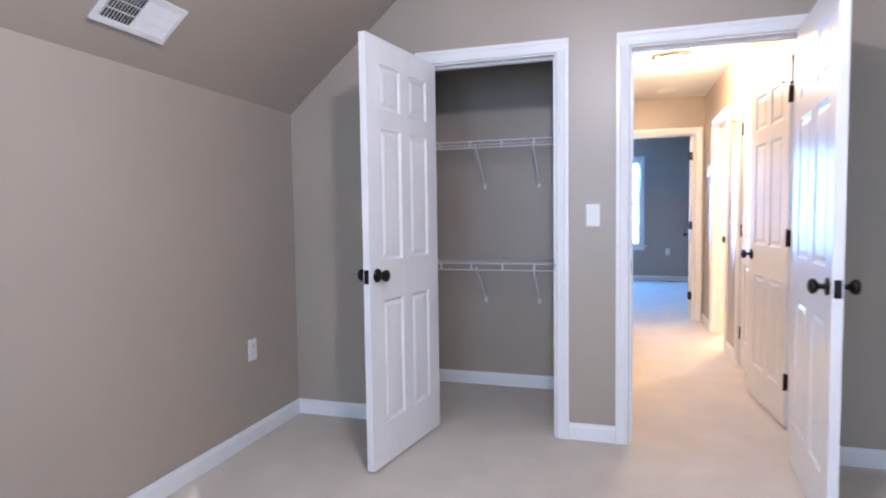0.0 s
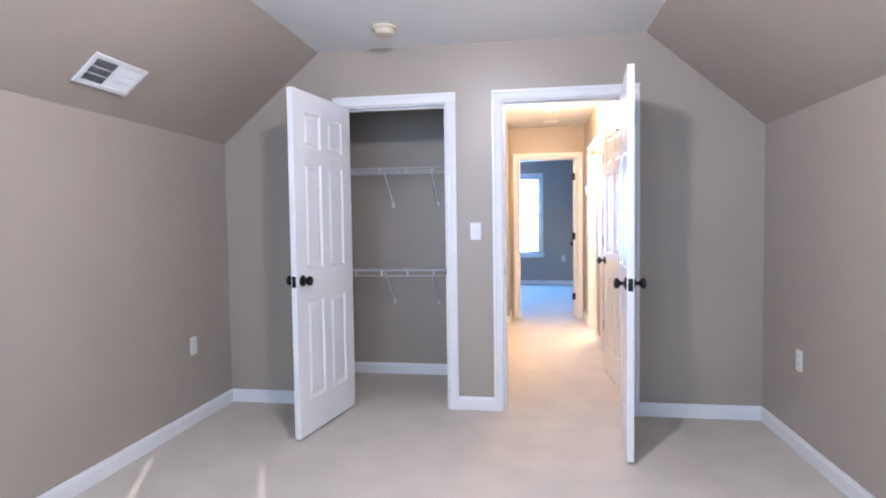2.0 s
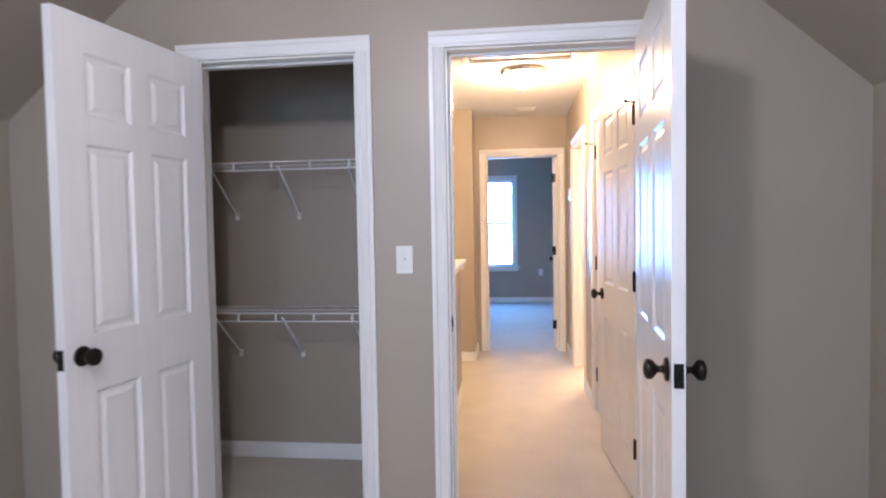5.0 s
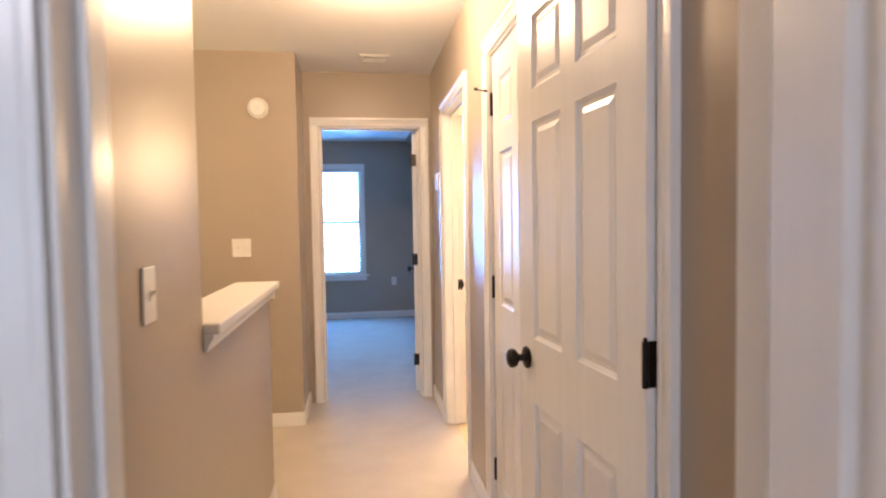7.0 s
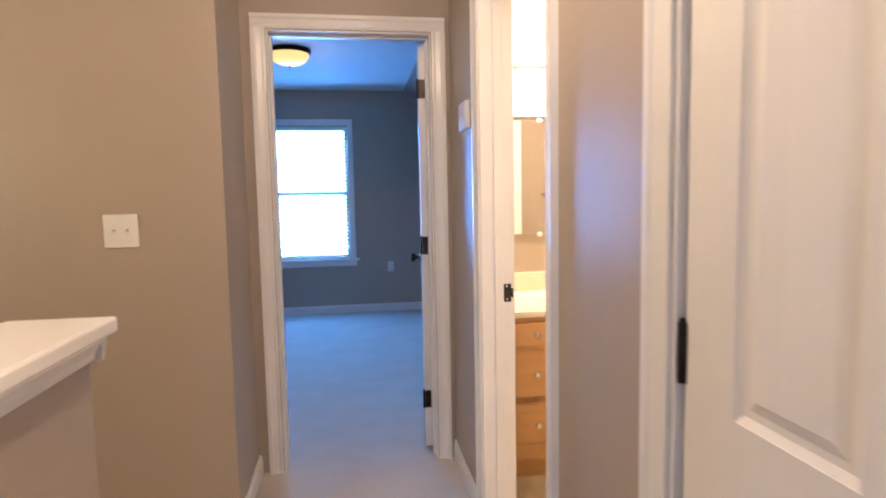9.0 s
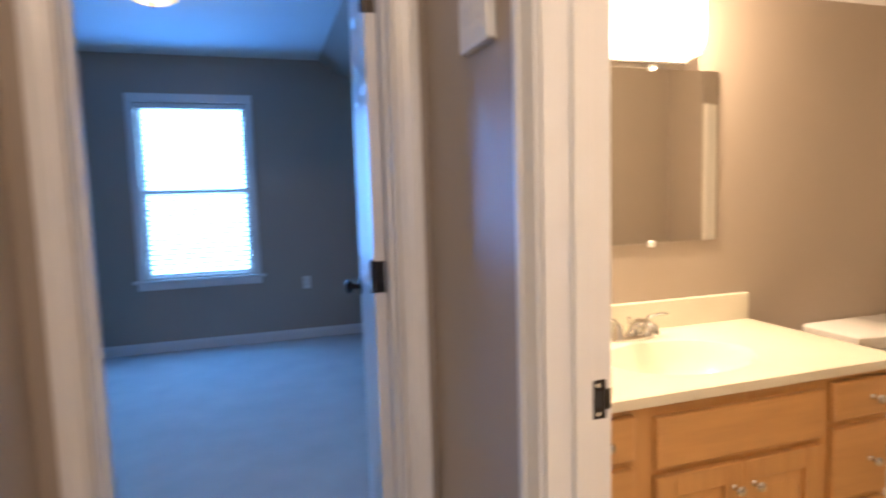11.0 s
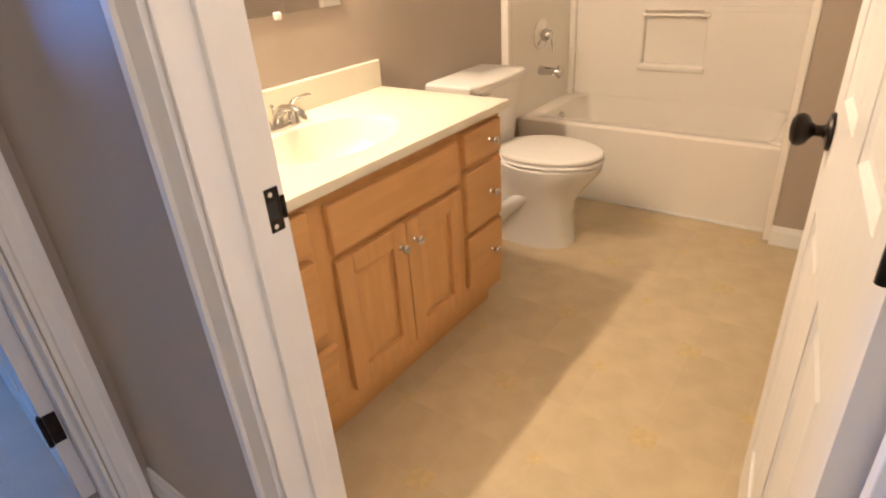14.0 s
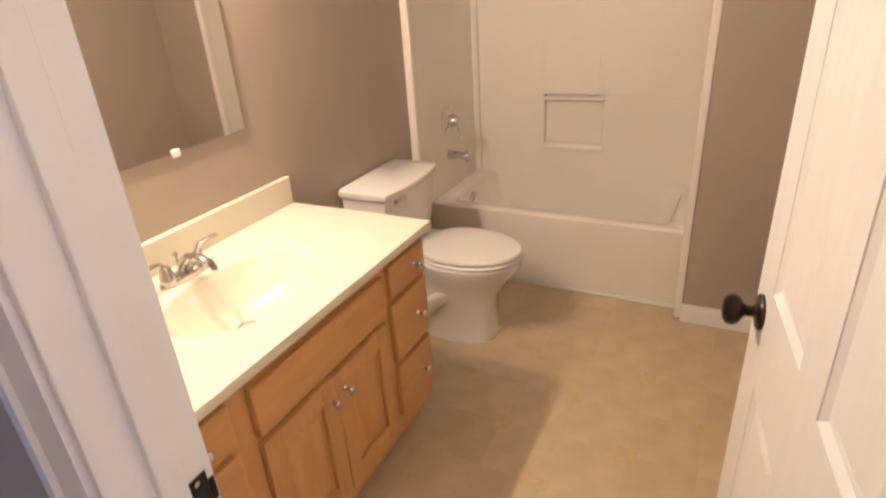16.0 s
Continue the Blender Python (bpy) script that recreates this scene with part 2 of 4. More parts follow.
# hall
wall("wall_8", "y", 1.04, 1.235, -0.19, -0.075, 2.5)
wall("wall_9", "y", YB + T, BY, HX, HX + T, 2.6, [(*HC, 0, HEAD), (*BATH, 0, HEAD)])
wall("wall_10", "x", -2.6, LX, SY, 3.66, 2.6)
wall("wall_11", "y", 3.66, BY, -0.19, LX, 2.6)
wall("wall_12", "x", -2.6, HX, BY, BY + T, 2.62, [(*B2, 0, HEAD2)])
wall("wall_13", "y", 1.165, SY, -2.6, -2.5, 2.6, z0=-2.6)
wall("wall_14", "x", -2.5, -0.19, 1.165, 1.235, 2.6, z0=-2.6)
bm = bmesh.new()
box(bm, -2.6, YB + T, 2.45, HX, BY, 2.56)
setting("ceiling_2", bm, CEIL, "white hall ceiling", "ceiling")
# shallow closet behind the double doors
wall("wall_15", "y", 0.4, 2.4, 1.60, 1.70, 2.5)
wall("wall_16", "x", HX + T, 1.60, 0.45, 0.55, 2.5)
wall("wall_17", "x", HX + T, 1.60, 2.2, 2.3, 2.5)

# half wall at the stairs
bm = bmesh.new()
box(bm, -0.19, 1.235, -0.2, -0.075, CY1, 0.997)
hw = setting("wall_18", bm, PAINT, "taupe painted half wall beside the stairs", "wall")

# bathroom
wall("wall_19", "x", HX + T, 4.05, 4.18, 4.30, 2.62)
wall("wall_20", "x", HX + T, 4.05, 2.44, SW, 2.62)
wall("wall_21", "y", SW, 4.18, 3.93, 4.05, 2.62)
wall("wall_22", "y", SW, 2.865, NIB, 3.36, 2.62)
wall("wall_23", "x", 3.36, 3.93, 2.78, 2.865, 2.62)
bm = bmesh.new()
loft(bm, [[(x, 4.19, 1.955), (x, 3.33, 2.45), (x, 2.47, 2.45), (x, 2.47, 2.58), (x, 3.33, 2.58), (x, 4.19, 2.10)] for x in (HX + 0.05, 4.0)])
setting("ceiling_bath", bm, CEIL, "white bathroom ceiling sloping down to the vanity wall", "ceiling")

# far bedroom
wall("wall_24", "x", -2.6, 2.9, WY, WY + 0.12, 2.8, [(*WIN, 0.625, 2.11)])
wall("wall_25", "y", BY + T, WY, -2.6, -2.5, 2.8)
wall("wall_26", "y", 4.30, WY, 2.5, 2.6, 2.8)
wall("wall_28", "y", BY, 4.302, HX, HX + 0.1, 2.8)
wall("wall_27", "x", HX, 2.6, 4.302, 4.40, 2.8)
slab_between("ceiling_3", (-2.5, 2.50), (1.04, 2.50), BY + T, WY, CEIL, "white bedroom ceiling")
slab_between("ceiling_slope_3", (1.039, 2.50), (2.55, 1.55), 4.302, WY, PAINT, "taupe painted sloping ceiling")

# floors
bm = bmesh.new()
box(bm, -2.0, -4.92, -0.2, 1.8, YB + T, 0.0)
box(bm, -1.75, YB + T, -0.2, -0.19, 1.13, 0.0)
box(bm, -0.19, YB + T, -0.2, HX, BY, 0.0)
box(bm, HX, BATH[0], -0.2, HX + 0.055, BATH[1], 0.0)
box(bm, -1.15, CY1, -0.2, -0.19, SY, 0.0)
box(bm, HX, 0.45, -0.2, 1.65, 2.3, 0.0)
box(bm, -2.6, BY, -0.2, 2.6, 8.0, 0.0)
setting("floor", bm, CARPET, "beige cut-pile carpet, lightly worn", "floor")
bm = bmesh.new()
box(bm, HX + 0.055, 2.5, -0.2, 4.0, 4.25, 0.003)
bath_floor = setting("floor_bath", bm, VINYL, "yellowish stone-print vinyl bathroom floor", "floor")
bm = bmesh.new()
box(bm, -14, -16, -3.0, 16, 20, -2.62)
setting("ground", bm, CARPET, "plain ground below the house", "ground")
# Unseen slab, added so that no sun leaks in above the ceilings.
bm = bmesh.new()
box(bm, -3.2, -5.6, 2.9, 4.6, 8.5, 3.05)
setting("roof", bm, CEIL, "unseen slab added over the rooms to block stray sun", "roof")
for k in range(7):
    bm = bmesh.new()
    z = -0.185 * (k + 1)
    box(bm, -1.15 - 0.25 * (k + 1), CY1, z - 0.2, -1.15 - 0.25 * k, SY, z, 0.01)
    setting("stair_tread", bm, CARPET, "carpeted stair step going down", "stairs")


# trims
def trim_strip(bm, p, q, out, inward, w=0.062):
    """One casing strip from p to q on a wall; out: away from the wall, inward: toward the opening."""
    p, q, out, inward = Vector(p), Vector(q), Vector(out), Vector(inward)
    prof = [(0, 0), (0, 0.011), (0.010, 0.013), (0.016, 0.010), (0.040, 0.015), (0.046, 0.020), (w, 0.020), (w, 0)]
    loft(bm, [[e - inward * a + out * (b + 0.0005) for a, b in prof] for e in (p, q)])


def casing(axis, span, face, out, base=0.0, head=HEAD):
    """Mitred-looking door casing round an opening on one wall face, each strip a part."""
    o = (0, out, 0) if axis == "x" else (out, 0, 0)
    P = (lambda a, z: (a, face, z)) if axis == "x" else (lambda a, z: (face, a, z))
    ax = Vector((1, 0, 0)) if axis == "x" else Vector((0, 1, 0))
    g = 0.005
    bm = bmesh.new()
    trim_strip(bm, P(span[0] - g, base), P(span[0] - g, head + g), o, ax)
    trim_strip(bm, P(span[1] + g, base), P(span[1] + g, head + g), o, -ax)
    trim_strip(bm, P(span[0] - g - 0.062, head + g), P(span[1] + g + 0.062, head + g), o, (0, 0, -1))
    return setting("trim", bm, WHITE, "white painted moulded door casing", "trim")


def jamb(axis, span, b0, b1, stop=None, head=HEAD):
    """The lining of an opening, with a stop strip."""
    bm = bmesh.new()
    t = 0.006

    def b(p0, q0, z0, p1, q1, z1):
        box(bm, p0, q0, z0, p1, q1, z1, 0.001) if axis == "x" else box(bm, q0, p0, z0, q1, p1, z1, 0.001)

    b(span[0] - 0.002, b0 - 0.004, 0, span[0] + t, b1 + 0.004, head)
    b(span[1] - t, b0 - 0.004, 0, span[1] + 0.002, b1 + 0.004, head)
    b(span[0], b0 - 0.004, head - t, span[1], b1 + 0.004, head + 0.002)
    if stop:
        s0, s1 = stop
        b(span[0] + t, s0, 0, span[0] + t + 0.011, s1, head - t)
        b(span[1] - t - 0.011, s0, 0, span[1] - t, s1, head - t)
        b(span[0] + t, s0, head - t - 0.011, span[1] - t, s1, head - t)
    return setting("trim", bm, WHITE, "white painted door jamb lining with stop", "trim")


casing("x", CLOS, YB, -1)
casing("x", DOOR, YB, -1)
casing("y", HC, HX, -1)
casing("y", BATH, HX, -1)
casing("y", BATH, HX + T, 1)
casing("x", B2, BY, -1, head=HEAD2)
casing("x", B2, BY + T, 1, head=HEAD2)
jamb("x", CLOS, YB, YB + T, (YB + 0.045, YB + 0.08))
jamb("x", DOOR, YB, YB + T, (YB + 0.045, YB + 0.08))
jamb("y", HC, HX, HX + T, (HX + 0.045, HX + 0.08))
jamb("y", BATH, HX, HX + T, (HX + 0.045, HX + 0.078))
jamb("x", B2, BY, BY + T, (BY + 0.045, BY + 0.08), HEAD2)


def baseboard(p, q, out):
    """A skirting run on the floor from p to q (x, y); out points into the room."""
    bm = bmesh.new()
    out = Vector((*out, 0))
    prof = [(0, 0), (0.013, 0), (0.013, 0.066), (0.009, 0.076), (0.007, 0.088), (0, 0.088)]
    loft(bm, [[Vector((*e, 0.001)) + out * (a + 0.0005) + Vector((0, 0, b)) for a, b in prof] for e in (p, q)])
    return setting("baseboard", bm, WHITE, "white painted baseboard with moulded top", "baseboard")


C = 0.068
for p, q, out in (
        ((-1.866, YB), (CLOS[0] - C, YB), (0, -1)), ((CLOS[1] + C, YB), (DOOR[0] - C, YB), (0, -1)), ((DOOR[1] + C, YB), (1.655, YB), (0, -1)),
        ((-1.866, -4.82), (-1.866, YB), (1, 0)), ((1.655, -4.82), (1.655, YB), (-1, 0)), ((-1.866, -4.82), (1.655, -4.82), (0, 1)),
        ((-1.62, 1.04), (-0.19, 1.04), (0, -1)), ((-1.62, YB + T), (-1.62, 1.04), (1, 0)), ((-0.19, YB + T), (-0.19, 1.04), (-1, 0)),
        ((-0.075, YB + T), (-0.075, CY1), (1, 0)), ((-0.19, CY1), (-0.075, CY1), (0, 1)), ((-1.1, SY), (LX, SY), (0, -1)), ((LX, SY), (LX, BY), (1, 0)),
        ((HX, YB + T), (HX, HC[0] - C), (-1, 0)), ((HX, HC[1] + C), (HX, BATH[0] - C), (-1, 0)), ((HX, BATH[1] + C), (HX, BY), (-1, 0)),
        ((-2.5, WY), (2.5, WY), (0, -1)), ((-2.5, 4.13), (-2.5, WY), (1, 0)), ((2.5, 4.4), (2.5, WY), (-1, 0)),
        ((1.04, SW), (NIB, SW), (0, 1)), ((NIB, SW), (NIB, 2.868), (-1, 0)), ((2.17, 4.18), (3.10, 4.18), (0, -1))):
    baseboard(p, q, out)

# cap of the half wall, with its moulding
bm = bmesh.new()
box(bm, -0.235, 1.237, 1.030, -0.030, CY1 + 0.035, 1.062, 0.006, 2)
cap = setting("trim_cap", bm, WHITE, "white painted wooden cap on the half wall", "trim")
bm = bmesh.new()
prof = [(0, 0.03), (0.008, 0.03), (0.012, 0.045), (0.026, 0.068), (0.026, 0.078), (0, 0.078)]
loft(bm, [[(-0.0745 + a, y, 0.952 + b) for a, b in prof] for y in (1.237, CY1 + 0.022)])
loft(bm, [[(x, CY1 + 0.0005 + a, 0.952 + b) for a, b in prof] for x in (-0.215, -0.05)])
part("cap_moulding", bm, WHITE, cap)


# ---- doors ----
def knob_profile():
    return [(0.032, 0.0), (0.033, 0.004), (0.030, 0.008), (0.013, 0.011), (0.010, 0.016), (0.010, 0.026), (0.016, 0.032), (0.025, 0.038), (0.029, 0.047), (0.027, 0.056), (0.018, 0.062), (0.004, 0.064)]


def six_panel_door(name, label, m, w, knob_side=True, hinge_face=-1, group="six-panel doors", knob_faces=(1, -1), latch=True, h=2.012):
    """A moulded six-panel door leaf. Local x runs from the hinge to the free edge, y is the thickness."""
    t, rec = 0.035, 0.009
    d = thing(name, label, "door", m, group)
    st, mid = 0.112, 0.10 if w > 0.7 else 0.085
    pw = (w - 2 * st - mid) / 2
    cols = [(st, st + pw), (st + pw + mid, w - st)]
    rows = [(0.215, 0.80), (0.99, 1.61), (1.70, 1.905)]
    bm = bmesh.new()
    zb, zt = 0.012, 0.012 + h
    for x0, x1 in ((0.002, st), (w - st, w - 0.002)):
        box(bm, x0, 0, zb, x1, t, zt)
    for z0, z1 in ((zb, rows[0][0]), (rows[0][1], rows[1][0]), (rows[1][1], rows[2][0]), (rows[2][1], zt)):
        box(bm, st, 0, z0, w - st, t, z1)
    for z0, z1 in rows:
        box(bm, cols[0][1], 0, z0, cols[1][0], t, z1)
    part("leaf_frame", bm, DOORW, d)
    for x0, x1 in cols:
        for z0, z1 in rows:
            bm = bmesh.new()
            for s in (0, 1):
                def ring(inset, depth):
                    y = depth if s == 0 else t - depth
                    return [(x0 + inset, y, z0 + inset), (x1 - inset, y, z0 + inset), (x1 - inset, y, z1 - inset), (x0 + inset, y, z1 - inset)]
                loft(bm, [ring(-0.002, 0.0005), ring(0.010, rec), ring(0.020, rec), ring(0.036, 0.003), ring(0.037, 0.003)], caps=False)
                bm.faces.new([bm.verts.new(p) for p in ring(0.037, 0.003)])
            part("panel", bm, DOORW, d)
    if knob_faces:
        for f in knob_faces:
            bm = bmesh.new()
            turn = Matrix.Translation((w - 0.062, t if f > 0 else 0.0, 0.925)) @ pose(0, 0, 0, -90 * f)
            lathe(bm, knob_profile(), turn, 20)
            part("knob", bm, BRONZE, d, "dark bronze round door knob", True)
    if latch:
        bm = bmesh.new()
        box(bm, w - 0.002, 0.005, 0.89, w + 0.0015, 0.030, 0.955, 0.0008)
        box(bm, w + 0.001, 0.011, 0.912, w + 0.009, 0.024, 0.934, 0.002)
        part("latch_plate", bm, BRONZE, d, "dark bronze latch plate")
    for z in (0.26, 1.05, 1.82):
        bm = bmesh.new()
        y = -0.004 if hinge_face < 0 else t + 0.004
        rod(bm, (0.0, y, z - 0.045), (0.0, y, z + 0.045), 0.0065, 10)
        rod(bm, (0.0, y, z + 0.045), (0.0, y, z + 0.052), 0.004, 8)
        box(bm, -0.0005, 0.004, z - 0.045, 0.003, t - 0.003, z + 0.045)
        part("hinge", bm, BRONZE, d, "dark bronze butt hinge", True)
    return d


def turn_of(dx, dy):
    return math.degrees(math.atan2(dy, dx))


six_panel_door("closet_door", "white six-panel closet door standing open into the bedroom", pose(CLOS[0] + 0.012, YB - 0.004, 0, 0, 0, turn_of(-0.118, -0.69)), CLOS[1] - CLOS[0] - 0.016, hinge_face=-1)
six_panel_door("bedroom_door", "white glossy six-panel bedroom door standing open", pose(DOOR[1] - 0.054, YB - 0.004, 0, 0, 0, turn_of(-0.072, -0.76)), DOOR[1] - DOOR[0] - 0.016, hinge_face=1)
lw = (HC[1] - HC[0]) / 2 - 0.010
six_panel_door("hall_closet_door", "white six-panel closet door standing slightly ajar in the hall", pose(HX + 0.012, HC[0] + 0.012, 0, 0, 0, 94.5), lw, hinge_face=1, knob_faces=(1,), latch=False)
six_panel_door("hall_closet_door", "white six-panel closet door, shut, in the hall", pose(HX + 0.009, HC[1] - 0.012, 0, 0, 0, -90), lw, hinge_face=-1, knob_faces=(), latch=False)
six_panel_door("bathroom_door", "white six-panel bathroom door standing open", pose(HX + T + 0.008, BATH[0] + 0.006, 0, 0, 0, 7.2), BATH[1] - BATH[0] - 0.014, hinge_face=1)
six_panel_door("far_bedroom_door", "white six-panel door standing open into the far bedroom", pose(B2[1] - 0.010, BY + T + 0.008, 0, 0, 0, 84.0), B2[1] - B2[0] - 0.014, hinge_face=1, h=2.03)


def strike(m, label="dark bronze strike plate on the door jamb"):
    s = thing("strike_plate", label, "strike plate", m)
    bm = bmesh.new()
    box(bm, 0, -0.016, -0.034, 0.0015, 0.016, 0.034, 0.0006)
    box(bm, 0.0004, 0.016, -0.018, 0.0035, 0.024, 0.018, 0.001)
    part("plate", bm, BRONZE, s)
    # Black block that paints the shade of the hole; the plate is solid.
    bm = bmesh.new()
    box(bm, 0.0012, -0.008, -0.014, 0.0022, 0.009, 0.014)
    part("latch_hole", bm, DARK, s, "latch hole, its shade painted as a black block")
    for z in (-0.025, 0.025):
        bm = bmesh.new()
        rod(bm, (0.001, 0, z), (0.0025, 0, z), 0.004, 10)
        part("screw", bm, NICKEL, s, "small screw head")
    return s


strike(pose(DOOR[0] + 0.0062, YB + 0.022, 0.925))
strike(pose(CLOS[1] - 0.0062, YB + 0.022, 0.925, 0, 0, 180))
strike(pose(HX + T - 0.022, BATH[1] - 0.0062, 0.925, 0, 0, -90))


def pin_stop(m):
    """A hinge-pin door stop: a bent bracket with a rubber bumper; local x points into the hall."""
    d = thing("hinge_door_stop", "small dark bronze hinge-pin door stop", "door stop", m, "hinge door stops")
    bm = bmesh.new()
    rod(bm, (0, 0, -0.004), (0, 0, 0.006), 0.008, 10)
    rod(bm, (0.004, 0, 0), (0.040, 0.012, 0.004), 0.003, 8)
    part("bracket", bm, BRONZE, d)
    bm = bmesh.new()
    rod(bm, (0.038, 0.012, 0.004), (0.050, 0.016, 0.005), 0.007, 10)
    part("bumper", bm, DARK, d, "black rubber bumper")
    return d


pin_stop(pose(HX - 0.020, HC[0] + 0.008, 1.878, 0, 0, 180))
pin_stop(pose(HX - 0.020, HC[1] - 0.010, 1.878, 0, 0, 180))


# ---- wall plates and small fixtures ----
def wall_plate(name, label, m, kind, w=0.070, h=0.115):
    """Local x across, z up, y out of the wall (toward -y)."""
    p = thing(name, label, "outlet" if kind == "outlet" else "light switch", m)
    bm = bmesh.new()
    box(bm, -w / 2, -0.006, -h / 2, w / 2, -0.0005, h / 2, 0.003, 2)
    part("cover_plate", bm, PLASTIC, p)
    if kind == "outlet":
        for z in (-0.02, 0.02):
            bm = bmesh.new()
            box(bm, -0.017, -0.008, z - 0.014, 0.017, -0.005, z + 0.014, 0.002)
            part("socket", bm, PLASTIC, p)
            # Black bars paint the shade inside the slots.
            bm = bmesh.new()
            for x in (-0.007, 0.007):
                box(bm, x - 0.0012, -0.0085, z - 0.003, x + 0.0012, -0.0075, z + 0.007)
            part("slot", bm, DARK, p, "socket slots, their shade painted as black bars")
    else:
        n = 2 if w > 0.1 else 1
        for k in range(n):
            x = (k - (n - 1) / 2) * 0.046
            bm = bmesh.new()
            box(bm, x - 0.006, -0.0075, -0.013, x + 0.006, -0.005, 0.013, 0.001)
            part("toggle_frame", bm, PLASTIC, p)
            bm = bmesh.new()
            loft(bm, [[(x - 0.004, -0.006, -0.004), (x + 0.004, -0.006, -0.004), (x + 0.004, -0.006, 0.006), (x - 0.004, -0.006, 0.006)],
                      [(x - 0.003, -0.018, 0.006), (x + 0.003, -0.018, 0.006), (x + 0.003, -0.018, 0.011), (x - 0.003, -0.018, 0.011)]])
            part("toggle", bm, PLASTIC, p)
    return p


wall_plate("light_switch", "white single toggle switch plate on the taupe wall", pose(-0.112, YB, 1.190), "switch")
wall_plate("wall_outlet", "white duplex outlet low on the taupe knee wall", pose(-1.866, YB - 0.455, 0.495, 0, 0, 90), "outlet")
wall_plate("wall_outlet", "white duplex outlet low on the taupe knee wall", pose(1.655, YB - 0.497, 0.492, 0, 0, -90), "outlet")
wall_plate("wall_outlet", "white duplex outlet beside the far bedroom window", pose(0.845, WY, 0.517), "outlet")
wall_plate("light_switch", "white double toggle switch plate on the stair wall", pose(-0.398, SY, 1.187), "switch", 0.120, 0.122)
wall_plate("light_switch", "white toggle switch plate at the hall wall's end", pose(-0.075, 0.83, 1.190, 0, 0, 90), "switch")

al = thing("smoke_alarm", "round white smoke alarm on the stair wall", "smoke alarm", pose(-0.270, SY, 2.085, 90))
bm = bmesh.new()
lathe(bm, [(0.066, 0.0), (0.068, 0.012), (0.062, 0.018)])
part("base_ring", bm, PLASTIC, al, smooth=True)
bm = bmesh.new()
lathe(bm, [(0.055, 0.017), (0.055, 0.032), (0.046, 0.042), (0.020, 0.044)])
part("alarm_body", bm, PLASTIC, al, smooth=True)
bm = bmesh.new()
lathe(bm, [(0.014, 0.043), (0.013, 0.047), (0.004, 0.048)])
part("test_button", bm, METALW, al, smooth=True)

al = thing("smoke_alarm", "round yellowed smoke alarm on the bedroom ceiling", "smoke alarm", pose(-0.60, YB - 0.41, 2.409, 180))
bm = bmesh.new()
lathe(bm, [(0.072, 0.0), (0.074, 0.014), (0.066, 0.020)])
part("base_ring", bm, CREAMP, al, smooth=True)
bm = bmesh.new()
lathe(bm, [(0.060, 0.019), (0.060, 0.036), (0.050, 0.047), (0.020, 0.049)])
part("alarm_body", bm, CREAMP, al, smooth=True)

th = thing("thermostat", "small white rectangular thermostat on the hall wall", "thermostat", pose(HX, 3.560, 1.615, 0, 0, -90))
bm = bmesh.new()
box(bm, -0.075, -0.022, -0.055, 0.075, -0.0005, 0.055, 0.005, 2)
part("housing", bm, PLASTIC, th)
bm = bmesh.new()
box(bm, -0.050, -0.0235, -0.005, 0.010, -0.021, 0.030, 0.001)
part("display", bm, METALW, th, "grey display window")
bm = bmesh.new()
for k in range(3):
    box(bm, 0.030, -0.024, -0.030 + 0.022 * k, 0.050, -0.021, -0.018 + 0.022 * k, 0.001)
part("button", bm, METALW, th)


def register(name, label, m, w, h, slats):
    """A louvred air register; local x along its length, z out of the surface."""
    r = thing(name, label, "air vent", m)
    bm = bmesh.new()
    f = 0.024
    for x0, y0, x1, y1 in ((-w / 2, -h / 2, w / 2, -h / 2 + f), (-w / 2, h / 2 - f, w / 2, h / 2), (-w / 2, -h / 2 + f, -w / 2 + f, h / 2 - f), (w / 2 - f, -h / 2 + f, w / 2, h / 2 - f), (-0.006, -h / 2 + f, 0.006, h / 2 - f)):
        box(bm, x0, y0, 0.0005, x1, y1, 0.011, 0.002)
    part("vent_frame", bm, METALW, r)
    # No duct is cut; this black sheet paints its shade behind the slats.
    bm = bmesh.new()
    box(bm, -w / 2 + 0.01, -h / 2 + 0.01, 0.0004, w / 2 - 0.01, h / 2 - 0.01, 0.002)
    part("backing", bm, DARK, r, "black sheet painted for the shade of the duct")
    n = slats
    for side in (-1, 1):
        x0, x1 = (-w / 2 + f, -0.006) if side < 0 else (0.006, w / 2 - f)
        for k in range(n):
            x = x0 + (k + 0.5) * (x1 - x0) / n
            bm = bmesh.new()
            lean = 0.008 * side
            loft(bm, [[(x - 0.001 - lean * 0.6, y, 0.0025), (x + 0.001 - lean * 0.6, y, 0.0025), (x + 0.001 + lean * 0.6, y, 0.0105), (x - 0.001 + lean * 0.6, y, 0.0105)] for y in (-h / 2 + f, h / 2 - f)])
            part("slat", bm, METALW, r)
        for y in (-0.02, 0.02):
            bm = bmesh.new()
            box(bm, x0, y - 0.0015, 0.006, x1, y + 0.0015, 0.010)
            part("cross_bar", bm, METALW, r)
    return r


vent_m = Matrix.Translation((-1.689, YB - 1.312, 1.9655)) @ Matrix(((0, -0.7622, 0.6473, 0), (1, 0, 0, 0), (0, -0.6473, -0.7622, 0), (0, 0, 0, 1))) @ Matrix.Translation((0, 0, 0.002))
register("ceiling_vent", "white louvred air register in the sloping ceiling", vent_m, 0.34, 0.175, 10)
register("ceiling_vent", "small white air grille in the hall ceiling", pose(0.485, 3.56, 2.45, 180, 0, 90), 0.17, 0.20, 6)

